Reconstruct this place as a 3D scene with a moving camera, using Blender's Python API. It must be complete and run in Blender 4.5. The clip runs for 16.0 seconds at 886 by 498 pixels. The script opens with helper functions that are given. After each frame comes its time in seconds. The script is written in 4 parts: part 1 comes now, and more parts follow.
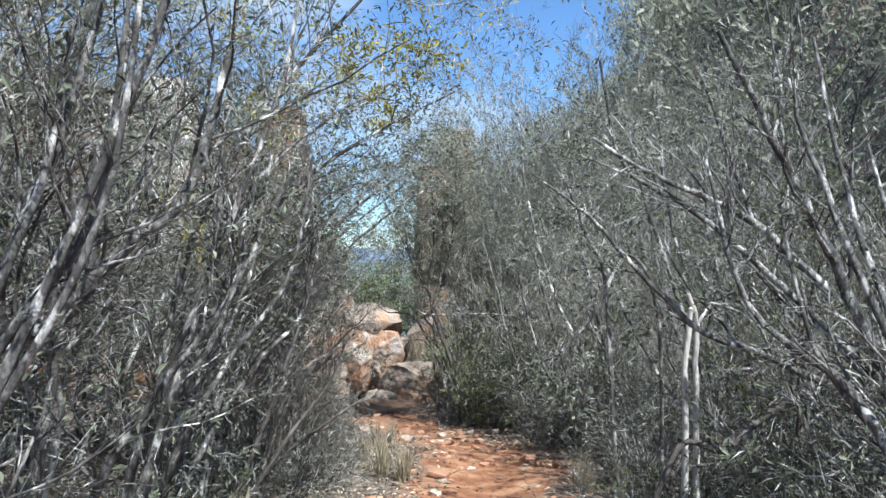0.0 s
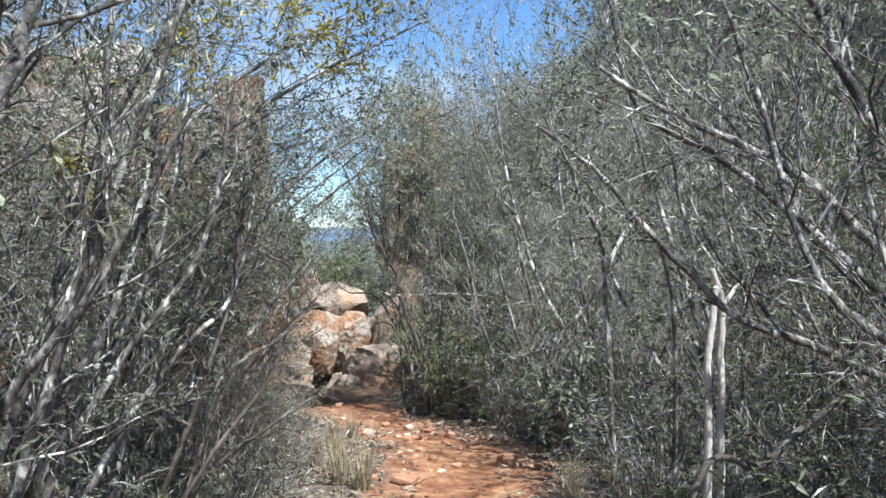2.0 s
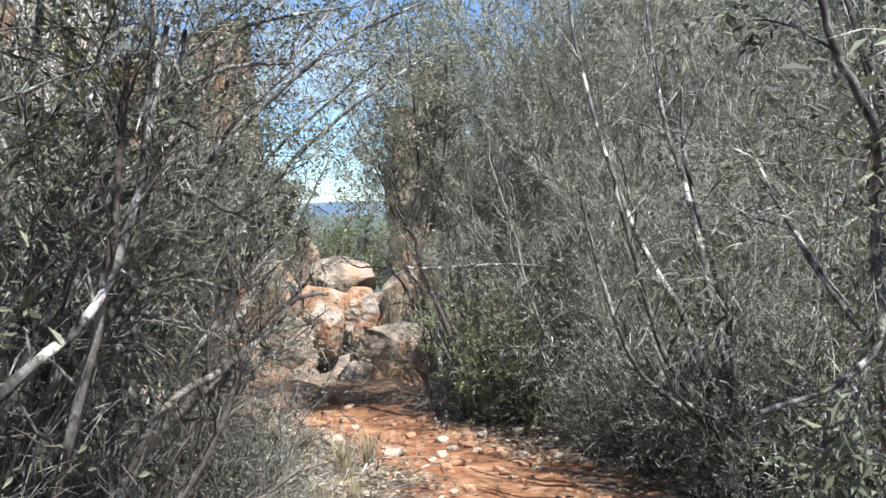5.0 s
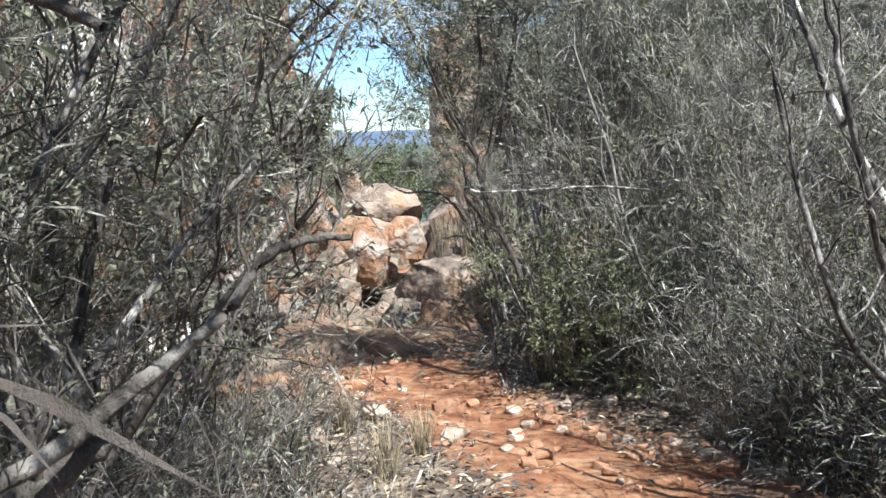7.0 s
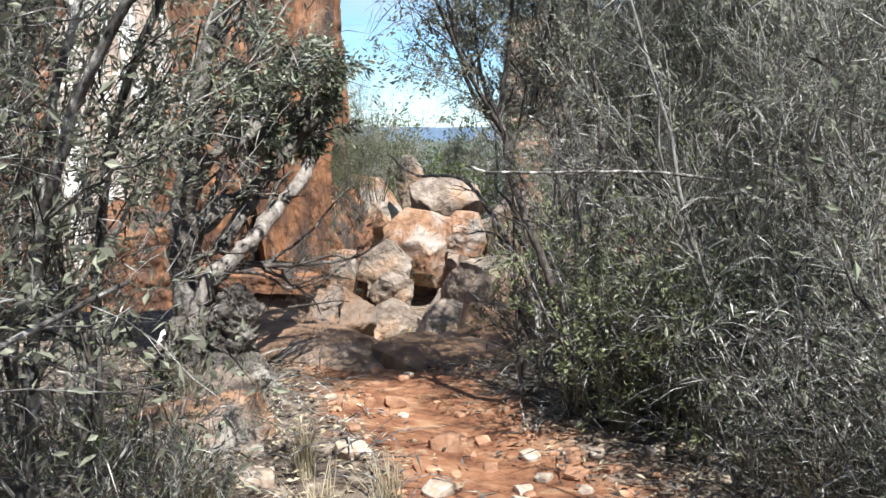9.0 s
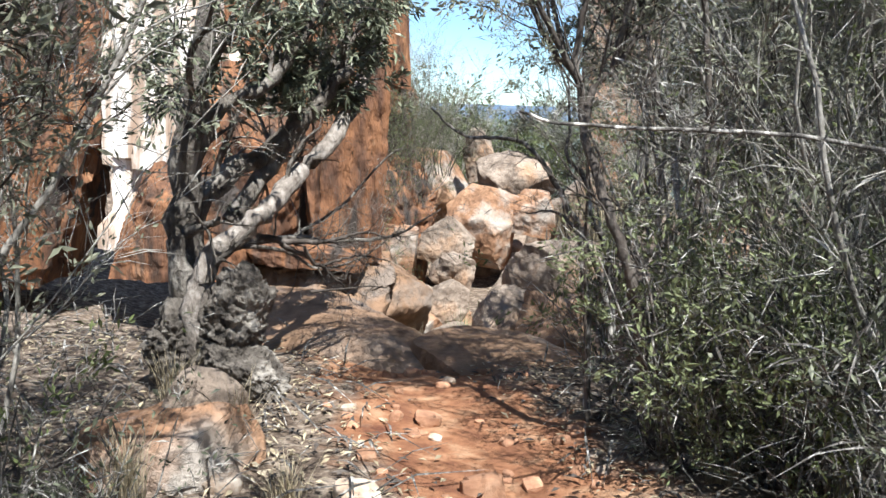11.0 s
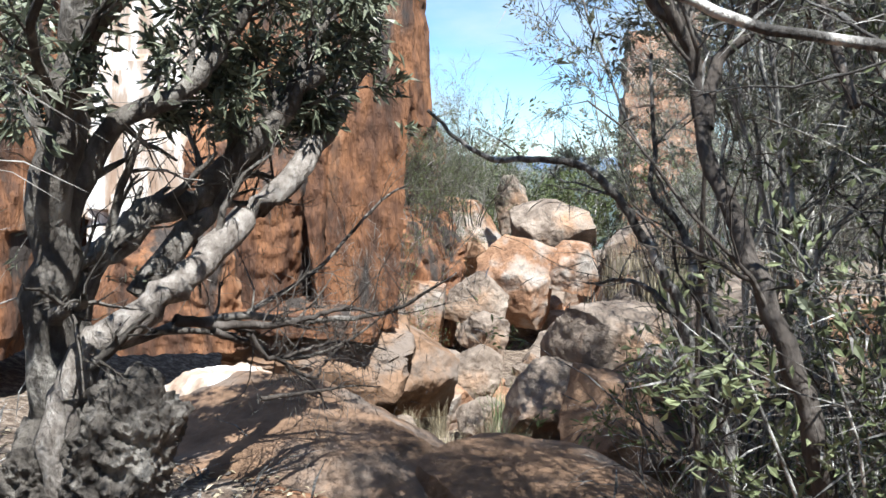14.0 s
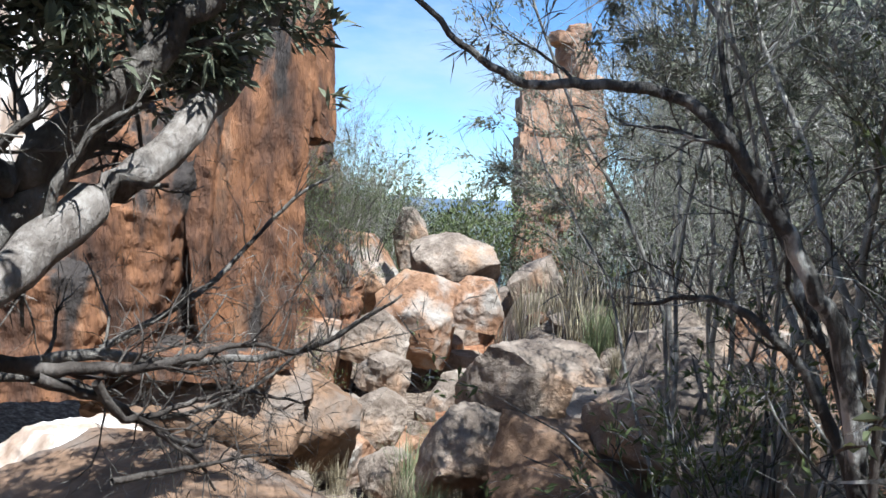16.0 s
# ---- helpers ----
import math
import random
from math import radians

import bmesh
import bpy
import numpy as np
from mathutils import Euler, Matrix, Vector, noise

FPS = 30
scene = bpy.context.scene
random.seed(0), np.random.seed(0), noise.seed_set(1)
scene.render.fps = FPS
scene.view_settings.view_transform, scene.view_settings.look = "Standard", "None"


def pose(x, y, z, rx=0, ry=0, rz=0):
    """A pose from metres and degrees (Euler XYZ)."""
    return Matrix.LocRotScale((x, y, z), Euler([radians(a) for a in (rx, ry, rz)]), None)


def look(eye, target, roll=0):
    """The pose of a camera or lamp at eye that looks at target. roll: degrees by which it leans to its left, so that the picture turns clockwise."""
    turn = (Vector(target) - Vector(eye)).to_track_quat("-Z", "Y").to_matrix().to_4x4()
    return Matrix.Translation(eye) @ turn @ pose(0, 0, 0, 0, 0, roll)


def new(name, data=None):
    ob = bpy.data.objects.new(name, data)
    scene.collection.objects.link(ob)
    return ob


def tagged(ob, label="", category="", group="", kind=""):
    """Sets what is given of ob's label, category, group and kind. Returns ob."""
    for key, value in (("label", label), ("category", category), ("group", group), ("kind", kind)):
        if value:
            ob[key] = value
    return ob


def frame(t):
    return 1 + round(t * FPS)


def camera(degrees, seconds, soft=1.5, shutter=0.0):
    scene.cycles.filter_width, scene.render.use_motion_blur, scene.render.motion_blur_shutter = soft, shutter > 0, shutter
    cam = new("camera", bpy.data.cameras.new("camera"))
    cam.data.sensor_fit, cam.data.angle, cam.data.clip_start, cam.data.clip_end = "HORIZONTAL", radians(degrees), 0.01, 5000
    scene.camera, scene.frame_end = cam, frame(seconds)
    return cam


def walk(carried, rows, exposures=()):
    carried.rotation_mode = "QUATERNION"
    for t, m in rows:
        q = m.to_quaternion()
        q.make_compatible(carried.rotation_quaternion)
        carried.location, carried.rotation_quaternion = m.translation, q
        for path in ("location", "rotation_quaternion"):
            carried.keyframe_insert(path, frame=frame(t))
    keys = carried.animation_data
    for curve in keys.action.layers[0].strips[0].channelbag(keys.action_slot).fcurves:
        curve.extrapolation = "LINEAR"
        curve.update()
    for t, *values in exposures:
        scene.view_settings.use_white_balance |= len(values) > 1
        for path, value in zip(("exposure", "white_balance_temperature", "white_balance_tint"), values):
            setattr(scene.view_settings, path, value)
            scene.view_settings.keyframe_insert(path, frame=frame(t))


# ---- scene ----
cam = camera(56.37, 16.0)
PATH = [
    (0.0, look((0.170, 0.000, 2.296), (0.663, 9.988, 2.319), 0.45)),
    (0.5, look((0.068, 0.161, 2.292), (1.132, 10.103, 2.139), 0.40)),
    (1.0, look((0.082, 0.352, 2.261), (1.391, 10.263, 2.029), -1.20)),
    (1.5, look((0.196, 0.629, 2.273), (1.364, 10.558, 2.033), -0.69)),
    (2.0, look((0.239, 0.935, 2.238), (1.115, 10.894, 2.011), 0.25)),
    (2.5, look((0.248, 1.271, 2.221), (1.116, 11.231, 1.986), 0.54)),
    (3.0, look((0.347, 1.683, 2.194), (1.213, 11.643, 1.971), 0.51)),
    (3.5, look((0.376, 2.025, 2.171), (1.117, 11.993, 1.890), 0.20)),
    (6.0, look((0.013, 3.917, 1.974), (0.846, 13.831, 0.970), -2.87)),
    (6.5, look((0.036, 4.323, 1.929), (0.541, 14.230, 0.664), -2.42)),
    (7.0, look((0.092, 4.686, 1.930), (0.374, 14.581, 0.515), -2.17)),
    (7.5, look((0.234, 4.963, 1.888), (0.065, 14.826, 0.249), -2.16)),
    (8.0, look((0.336, 5.256, 1.853), (0.533, 15.123, 0.242), -0.66)),
    (8.5, look((0.397, 5.529, 1.823), (0.593, 15.417, 0.342), 0.28)),
    (9.0, look((0.490, 5.826, 1.758), (-0.149, 15.703, 0.328), -0.50)),
    (11.5, look((0.509, 7.192, 1.611), (-0.964, 16.931, -0.118), 1.30)),
    (12.0, look((0.411, 7.499, 1.600), (-0.293, 17.351, 0.037), 1.31)),
    (12.5, look((0.428, 7.785, 1.563), (-0.552, 17.644, 0.205), 0.01)),
    (13.0, look((0.405, 8.052, 1.537), (-0.823, 17.919, 0.475), 0.17)),
    (13.5, look((0.348, 8.297, 1.511), (-0.690, 18.194, 0.532), 0.73)),
    (14.0, look((0.332, 8.598, 1.471), (-1.564, 18.356, 0.379), 0.58)),
    (14.5, look((0.247, 8.830, 1.426), (-1.700, 18.557, 0.165), 1.65)),
    (15.0, look((0.137, 9.060, 1.344), (-1.122, 18.910, 0.162), 1.68)),
    (15.5, look((0.042, 9.335, 1.265), (-0.809, 19.266, 0.458), 1.49)),
    (16.0, look((-0.048, 9.599, 1.261), (-0.608, 19.566, 0.680), 2.02)),
]
walk(cam, PATH, [(0.0, 1.1, 6050, 6), (3.7, 1.24, 6400, 7), (6.0, 1.3, 6400, 8), (9.0, 1.2, 6450, 8), (12.5, 1.3, 6500, 8), (16.0, 1.14, 5950, 6)])

# ---- world, sun, exposure ----
SUN_TO = Vector((0.32, -0.46, 1.0)).normalized()
world = bpy.data.worlds.new("sky")
scene.world = world
world.use_nodes = True
wn = world.node_tree.nodes
sky = wn.new("ShaderNodeTexSky")
sky.sky_type = "NISHITA"
sky.sun_disc = False
sky.sun_elevation = math.asin(SUN_TO.z)
sky.sun_rotation = math.atan2(SUN_TO.x, SUN_TO.y)
sky.altitude = 1500
sky.air_density, sky.dust_density, sky.ozone_density = 0.9, 0.0, 2.0
# thin white cloud over the blue, drawn by direction
wtc = wn.new("ShaderNodeTexCoord")
wmap = wn.new("ShaderNodeMapping")
wmap.inputs["Scale"].default_value = (1.0, 1.0, 3.2)
wnoise = wn.new("ShaderNodeTexNoise")
wnoise.inputs["Scale"].default_value = 3.0
wnoise.inputs["Detail"].default_value = 6
wnoise.inputs["Roughness"].default_value = 0.55
wramp = wn.new("ShaderNodeValToRGB")
wramp.color_ramp.elements[0].position, wramp.color_ramp.elements[1].position = 0.44, 0.74
wmix = wn.new("ShaderNodeMix")
wmix.data_type = "RGBA"
wmix.inputs[7].default_value = (3.5, 4.1, 4.7, 1)
wl = world.node_tree.links
wl.new(wtc.outputs["Generated"], wmap.inputs["Vector"])
wl.new(wmap.outputs["Vector"], wnoise.inputs["Vector"])
wl.new(wnoise.outputs["Fac"], wramp.inputs["Fac"])
wl.new(wramp.outputs["Color"], wmix.inputs[0])
wtint = wn.new("ShaderNodeMix")
wtint.data_type, wtint.blend_type = "RGBA", "MULTIPLY"
wtint.inputs[0].default_value = 1.0
wtint.inputs[7].default_value = (0.66, 0.82, 0.94, 1)
wl.new(sky.outputs["Color"], wtint.inputs[6])
wl.new(wtint.outputs[2], wmix.inputs[6])
wl.new(wmix.outputs[2], wn["Background"].inputs["Color"])
wn["Background"].inputs["Strength"].default_value = 0.105
sun_data = bpy.data.lights.new("sun", "SUN")
sun_data.energy, sun_data.angle, sun_data.color = 5.0, radians(0.5), (1.0, 0.97, 0.93)
sun = new("sun", sun_data)
sun.matrix_world = look(SUN_TO * 60, (0, 0, 0))

# ---- materials ----


def material(name, stops, scale, rough=0.9, bump=0.4, bump_scale=None, detail=8, coord="Object", rand=0.0,
             second=None, second_scale=1.0, second_edges=(0.5, 0.62), stretch=(1, 1, 1), island=0.0, thin=0.0, bump_dist=0.02):
    """A mixed surface: a noise ramp for grain, a second larger noise for stains, relief, and a spread of tone between pieces."""
    m = bpy.data.materials.new(name)
    m.use_nodes = True
    nt = m.node_tree
    n, l = nt.nodes, nt.links
    b = n["Principled BSDF"]
    b.inputs["Roughness"].default_value = rough
    b.inputs["Specular IOR Level"].default_value = 0.25
    tc = n.new("ShaderNodeTexCoord")
    mp = n.new("ShaderNodeMapping")
    mp.inputs["Scale"].default_value = stretch
    l.new(tc.outputs[coord] if coord != "World" else n.new("ShaderNodeNewGeometry").outputs["Position"], mp.inputs["Vector"])
    tex = n.new("ShaderNodeTexNoise")
    tex.inputs["Scale"].default_value, tex.inputs["Detail"].default_value, tex.inputs["Roughness"].default_value = scale, detail, 0.62
    l.new(mp.outputs["Vector"], tex.inputs["Vector"])
    ramp = n.new("ShaderNodeValToRGB")
    el = ramp.color_ramp.elements
    while len(el) < len(stops):
        el.new(0.5)
    for e, (p, c) in zip(el, stops):
        e.position, e.color = p, (*c, 1)
    l.new(tex.outputs["Fac"], ramp.inputs["Fac"])
    colour = ramp.outputs["Color"]
    if second:
        t2 = n.new("ShaderNodeTexNoise")
        t2.inputs["Scale"].default_value, t2.inputs["Detail"].default_value = second_scale, 6
        t2.inputs["Roughness"].default_value = 0.6
        l.new(mp.outputs["Vector"], t2.inputs["Vector"])
        r2 = n.new("ShaderNodeMapRange")
        r2.inputs[1].default_value, r2.inputs[2].default_value = second_edges
        l.new(t2.outputs["Fac"], r2.inputs[0])
        mx = n.new("ShaderNodeMix")
        mx.data_type = "RGBA"
        l.new(r2.outputs[0], mx.inputs[0])
        l.new(colour, mx.inputs[6])
        mx.inputs[7].default_value = (*second, 1)
        colour = mx.outputs[2]
    if rand or island:
        src = n.new("ShaderNodeObjectInfo").outputs["Random"] if rand else n.new("ShaderNodeNewGeometry").outputs["Random Per Island"]
        mr = n.new("ShaderNodeMapRange")
        mr.inputs[3].default_value, mr.inputs[4].default_value = 1 - (rand or island), 1 + (rand or island)
        l.new(src, mr.inputs[0])
        hs = n.new("ShaderNodeHueSaturation")
        l.new(mr.outputs[0], hs.inputs["Value"])
        l.new(colour, hs.inputs["Color"])
        colour = hs.outputs["Color"]
    l.new(colour, b.inputs["Base Color"])
    if bump:
        tb = n.new("ShaderNodeTexNoise")
        tb.inputs["Scale"].default_value, tb.inputs["Detail"].default_value = bump_scale or scale * 2, 8
        tb.inputs["Roughness"].default_value = 0.65
        l.new(mp.outputs["Vector"], tb.inputs["Vector"])
        bp = n.new("ShaderNodeBump")
        bp.inputs["Strength"].default_value, bp.inputs["Distance"].default_value = bump, bump_dist
        l.new(tb.outputs["Fac"], bp.inputs["Height"])
        l.new(bp.outputs["Normal"], b.inputs["Normal"])
    if thin:
        tr = n.new("ShaderNodeBsdfTranslucent")
        l.new(colour, tr.inputs["Color"])
        ms = n.new("ShaderNodeMixShader")
        ms.inputs[0].default_value = thin
        l.new(b.outputs[0], ms.inputs[1])
        l.new(tr.outputs[0], ms.inputs[2])
        l.new(ms.outputs[0], n["Material Output"].inputs["Surface"])
    return m


# strong mottling: pale lichen, plus lit and shaded bits painted in as patches
BARK = material("grey_bark", [(0.3, (0.04, 0.037, 0.035)), (0.5, (0.10, 0.095, 0.09)), (0.68, (0.33, 0.32, 0.305))], 20, 0.92, 0.9, 60, stretch=(1, 1, 0.5), rand=0.25, second=(0.60, 0.59, 0.56), second_scale=13.0, second_edges=(0.535, 0.62))
BARK_DARK = material("dark_bark", [(0.3, (0.04, 0.034, 0.03)), (0.55, (0.115, 0.10, 0.09)), (0.75, (0.26, 0.24, 0.22))], 10, 0.95, 0.9, 45, stretch=(1, 1, 0.4), second=(0.40, 0.385, 0.36), second_scale=2.2, second_edges=(0.58, 0.70))
BARK_TWISTED = material("lichened_dark_bark", [(0.3, (0.05, 0.044, 0.04)), (0.5, (0.15, 0.135, 0.12)), (0.68, (0.34, 0.32, 0.29))], 7, 0.95, 1.0, 22, stretch=(1, 1, 0.6), second=(0.38, 0.36, 0.33), second_scale=5.0, second_edges=(0.55, 0.64), bump_dist=0.05)
BARK_LIMB = material("pale_scaly_bark", [(0.3, (0.13, 0.11, 0.095)), (0.5, (0.29, 0.26, 0.235)), (0.7, (0.45, 0.42, 0.39))], 26, 0.95, 1.0, 70, stretch=(1, 1, 0.6), second=(0.16, 0.135, 0.115), second_scale=4.0, second_edges=(0.55, 0.7))
BARK_PALE = material("bleached_wood", [(0.3, (0.42, 0.39, 0.35)), (0.6, (0.66, 0.64, 0.60)), (0.8, (0.78, 0.76, 0.72))], 14, 0.85, 0.6, 60, stretch=(1, 1, 0.25))
LEAF_GREY = material("grey_green_leaf", [(0.3, (0.06, 0.07, 0.045)), (0.55, (0.15, 0.168, 0.118)), (0.75, (0.34, 0.365, 0.29))], 1.6, 0.5, 0, island=0.6, thin=0.28)
LEAF_PALE = material("pale_grey_green_leaf", [(0.3, (0.16, 0.17, 0.12)), (0.55, (0.27, 0.285, 0.215)), (0.75, (0.42, 0.435, 0.36))], 1.6, 0.6, 0, island=0.5, thin=0.4)
BARK_TWIG = material("pale_grey_twig", [(0.3, (0.13, 0.122, 0.112)), (0.5, (0.27, 0.26, 0.24)), (0.68, (0.46, 0.45, 0.425))], 16, 0.92, 0.6, 50, stretch=(1, 1, 0.5), rand=0.25)
LEAF_OLIVE = material("olive_leaf", [(0.3, (0.08, 0.105, 0.04)), (0.55, (0.14, 0.17, 0.075)), (0.75, (0.23, 0.25, 0.13))], 1.6, 0.5, 0, island=0.4, thin=0.3)
LEAF_GREEN = material("fresh_green_leaf", [(0.3, (0.13, 0.155, 0.075)), (0.55, (0.22, 0.255, 0.14)), (0.75, (0.32, 0.355, 0.22))], 3, 0.5, 0, island=0.35, thin=0.3)
LEAF_YELLOW = material("yellow_green_leaf", [(0.3, (0.20, 0.19, 0.03)), (0.55, (0.34, 0.30, 0.07)), (0.75, (0.42, 0.40, 0.15))], 3, 0.5, 0, island=0.35, thin=0.3)
LEAF_BROAD = material("leathery_leaf", [(0.3, (0.09, 0.105, 0.07)), (0.55, (0.19, 0.21, 0.15)), (0.75, (0.34, 0.36, 0.28))], 3, 0.36, 0, island=0.5, thin=0.12)
STRAW = material("dry_straw", [(0.3, (0.24, 0.20, 0.13)), (0.55, (0.40, 0.35, 0.25)), (0.75, (0.55, 0.50, 0.40))], 5, 0.8, 0, island=0.4, thin=0.15)
ROCK = material("orange_sandstone", [(0.28, (0.13, 0.075, 0.05)), (0.45, (0.29, 0.165, 0.10)), (0.6, (0.42, 0.26, 0.165)), (0.78, (0.52, 0.39, 0.30))], 2.2, 0.92, 0.8, 9, second=(0.40, 0.365, 0.33), second_scale=1.3, second_edges=(0.47, 0.62), bump_dist=0.09)
ROCK_GREY = material("grey_sandstone", [(0.28, (0.11, 0.082, 0.066)), (0.45, (0.235, 0.19, 0.155)), (0.6, (0.36, 0.30, 0.25)), (0.78, (0.52, 0.46, 0.40))], 2.6, 0.92, 0.9, 10, second=(0.40, 0.25, 0.155), second_scale=0.9, second_edges=(0.54, 0.68), bump_dist=0.09)
ROCK_CLIFF = material("red_cliff_rock", [(0.3, (0.05, 0.036, 0.03)), (0.44, (0.16, 0.085, 0.055)), (0.58, (0.34, 0.165, 0.085)), (0.74, (0.48, 0.31, 0.20))], 1.8, 0.9, 1.0, 5, second=(0.07, 0.06, 0.055), second_scale=1.1, second_edges=(0.5, 0.6), stretch=(1.7, 1.7, 0.45), bump_dist=0.12)
ROCK_LEDGE = material("brown_orange_ledge", [(0.28, (0.09, 0.055, 0.036)), (0.45, (0.19, 0.12, 0.077)), (0.6, (0.29, 0.185, 0.12)), (0.78, (0.42, 0.29, 0.20))], 2.4, 0.92, 0.7, 11, second=(0.20, 0.165, 0.14), second_scale=1.5, second_edges=(0.5, 0.66), bump_dist=0.06)
ROCK_TOWER = material("tower_rock", [(0.28, (0.12, 0.07, 0.05)), (0.45, (0.27, 0.155, 0.10)), (0.6, (0.40, 0.26, 0.18)), (0.78, (0.50, 0.37, 0.28))], 0.9, 0.9, 0.8, 5, second=(0.22, 0.15, 0.12), second_scale=0.6, second_edges=(0.55, 0.66), bump_dist=0.1)
ROCK_WHITE = material("white_streaked_rock", [(0.3, (0.26, 0.17, 0.115)), (0.47, (0.42, 0.34, 0.28)), (0.58, (0.78, 0.77, 0.75))], 1.5, 0.9, 0.5, 8, stretch=(3, 3, 0.5))
PEBBLE = material("pale_pebble", [(0.3, (0.30, 0.21, 0.15)), (0.5, (0.40, 0.32, 0.255)), (0.72, (0.58, 0.53, 0.47))], 14, 0.9, 0.5, 25, rand=0.3)
PEBBLE_RED = material("red_pebble", [(0.3, (0.22, 0.11, 0.07)), (0.55, (0.38, 0.215, 0.135)), (0.75, (0.50, 0.34, 0.24))], 6, 0.9, 0.5, 25, rand=0.3)

# ---- building helpers ----


class Shape:
    """Collects four-cornered faces."""

    def __init__(self):
        self.v, self.f = [], []

    def tube(self, pts, rad, sides=5):
        base, n = len(self.v), len(pts)
        side = Vector((0.31, 0.77, 0.56))
        for k, p in enumerate(pts):
            d = (pts[min(k + 1, n - 1)] - pts[max(k - 1, 0)]).normalized()
            a = d.cross(side)
            if a.length < 0.1:
                a = d.cross(Vector((1, 0, 0)))
            a.normalize()
            b = d.cross(a)
            for s in range(sides):
                w = 2 * math.pi * s / sides
                self.v.append(p + (a * math.cos(w) + b * math.sin(w)) * rad[k])
        for k in range(n - 1):
            for s in range(sides):
                i, j = base + k * sides + s, base + k * sides + (s + 1) % sides
                self.f.append((i, j, j + sides, i + sides))

    def leaf(self, p, d, up, length, width):
        a = d.cross(up)
        if a.length < 1e-3:
            a = Vector((1, 0, 0))
        a = a.normalized() * width * 0.5
        i = len(self.v)
        sag = up * length * 0.12
        self.v += [p, p + d * length * 0.5 + a + sag, p + d * length, p + d * length * 0.5 - a + sag]
        self.f.append((i, i + 1, i + 2, i + 3))

    def mesh(self, name, mat, smooth=True):
        return quads(name, np.array([tuple(p) for p in self.v], dtype=np.float32), np.array(self.f, dtype=np.int32), mat, smooth)


def quads(name, v, f, mat, smooth=True):
    me = bpy.data.meshes.new(name)
    me.vertices.add(len(v))
    me.vertices.foreach_set("co", v.astype(np.float32).ravel())
    me.loops.add(f.size)
    me.loops.foreach_set("vertex_index", f.astype(np.int32).ravel())
    me.polygons.add(len(f))
    me.polygons.foreach_set("loop_start", np.arange(0, f.size, f.shape[1], dtype=np.int32))
    me.polygons.foreach_set("use_smooth", np.full(len(f), smooth))
    me.update(calc_edges=True)
    me.materials.append(mat)
    return me


def under(name, me, parent, label=""):
    ob = new(name, me)
    ob.parent = parent
    return tagged(ob, label)


def rnd(a, b):
    return random.uniform(a, b)


def sway(d, amount):
    return (d + Vector((rnd(-1, 1), rnd(-1, 1), rnd(-1, 1))) * amount).normalized()


def limb(shape, p, d, length, r, level, style, tips):
    """One tapering, wandering limb and its side shoots."""
    segs = style["segs"][level]
    pts, rad = [p.copy()], [r]
    step = length / segs
    end = 0.35 if level < style["levels"] else 0.15
    for k in range(segs):
        d = sway(d, style["wander"][level])
        d = (d + Vector((0, 0, style["rise"][level])) * step).normalized()
        p = p + d * step
        pts.append(p.copy())
        rad.append(r * (1 - (1 - end) * (k + 1) / segs))
    shape.tube(pts, rad, style["sides"][level])
    if level >= style["leaf_level"]:
        tips.append((pts, d))
    if level < style["levels"]:
        for c in range(style["shoots"][level]):
            t = rnd(style["from"][level], 1.0) * segs
            k = min(int(t), segs - 1)
            q = pts[k].lerp(pts[k + 1], t - k)
            along = (pts[k + 1] - pts[k]).normalized()
            out = along.cross(Vector((rnd(-1, 1), rnd(-1, 1), rnd(-1, 1)))).normalized()
            nd = (along * style["ahead"] + out).normalized()
            limb(shape, q, nd, length * rnd(0.35, 0.7) * style["shrink"], rad[k] * rnd(*style["taper"]), level + 1, style, tips)


def twigs_on(shape, tips, count, length, width):
    """Fine end twigs, one face each."""
    for _ in range(count):
        pts, d = random.choice(tips)
        t = rnd(0.2, 1.0) * (len(pts) - 1)
        k = min(int(t), len(pts) - 2)
        way = sway((pts[k + 1] - pts[k]).normalized(), 0.75)
        shape.leaf(pts[k].lerp(pts[k + 1], t - k), way, sway(Vector((0, 0, 1)), 0.8), length * rnd(0.4, 1.3), width * rnd(0.6, 1.3))


def leaves_on(tips, count, length, width, droop=0.0, cluster=0.03, off=False):
    s = Shape()
    for _ in range(count):
        pts, d = random.choice(tips)
        t = rnd(0.15, 1.0) * (len(pts) - 1)
        k = min(int(t), len(pts) - 2)
        q = pts[k].lerp(pts[k + 1], t - k) + Vector((rnd(-1, 1), rnd(-1, 1), rnd(-1, 1))) * cluster
        if off and not clear(np.array([tuple(q)]), 0.4, 0.0, 1.9, 0.6):
            continue
        way = sway((pts[k + 1] - pts[k]).normalized(), 0.9)
        way = (way + Vector((0, 0, -droop))).normalized()
        s.leaf(q, way, sway(Vector((0, -0.3, 0.6)), 1.3), length * rnd(0.6, 1.3), width * rnd(0.7, 1.3))
    return s


SHRUB = dict(levels=2, segs=(11, 7, 3, 3), sides=(6, 4, 3, 3), wander=(0.24, 0.32, 0.36, 0.4), rise=(0.15, 0.25, 0.3, 0.2),
             shoots=(7, 5, 3, 0), shrink=0.85, ahead=1.1, leaf_level=1, taper=(0.34, 0.55))
SHRUB["from"] = (0.1, 0.15, 0.15, 0)


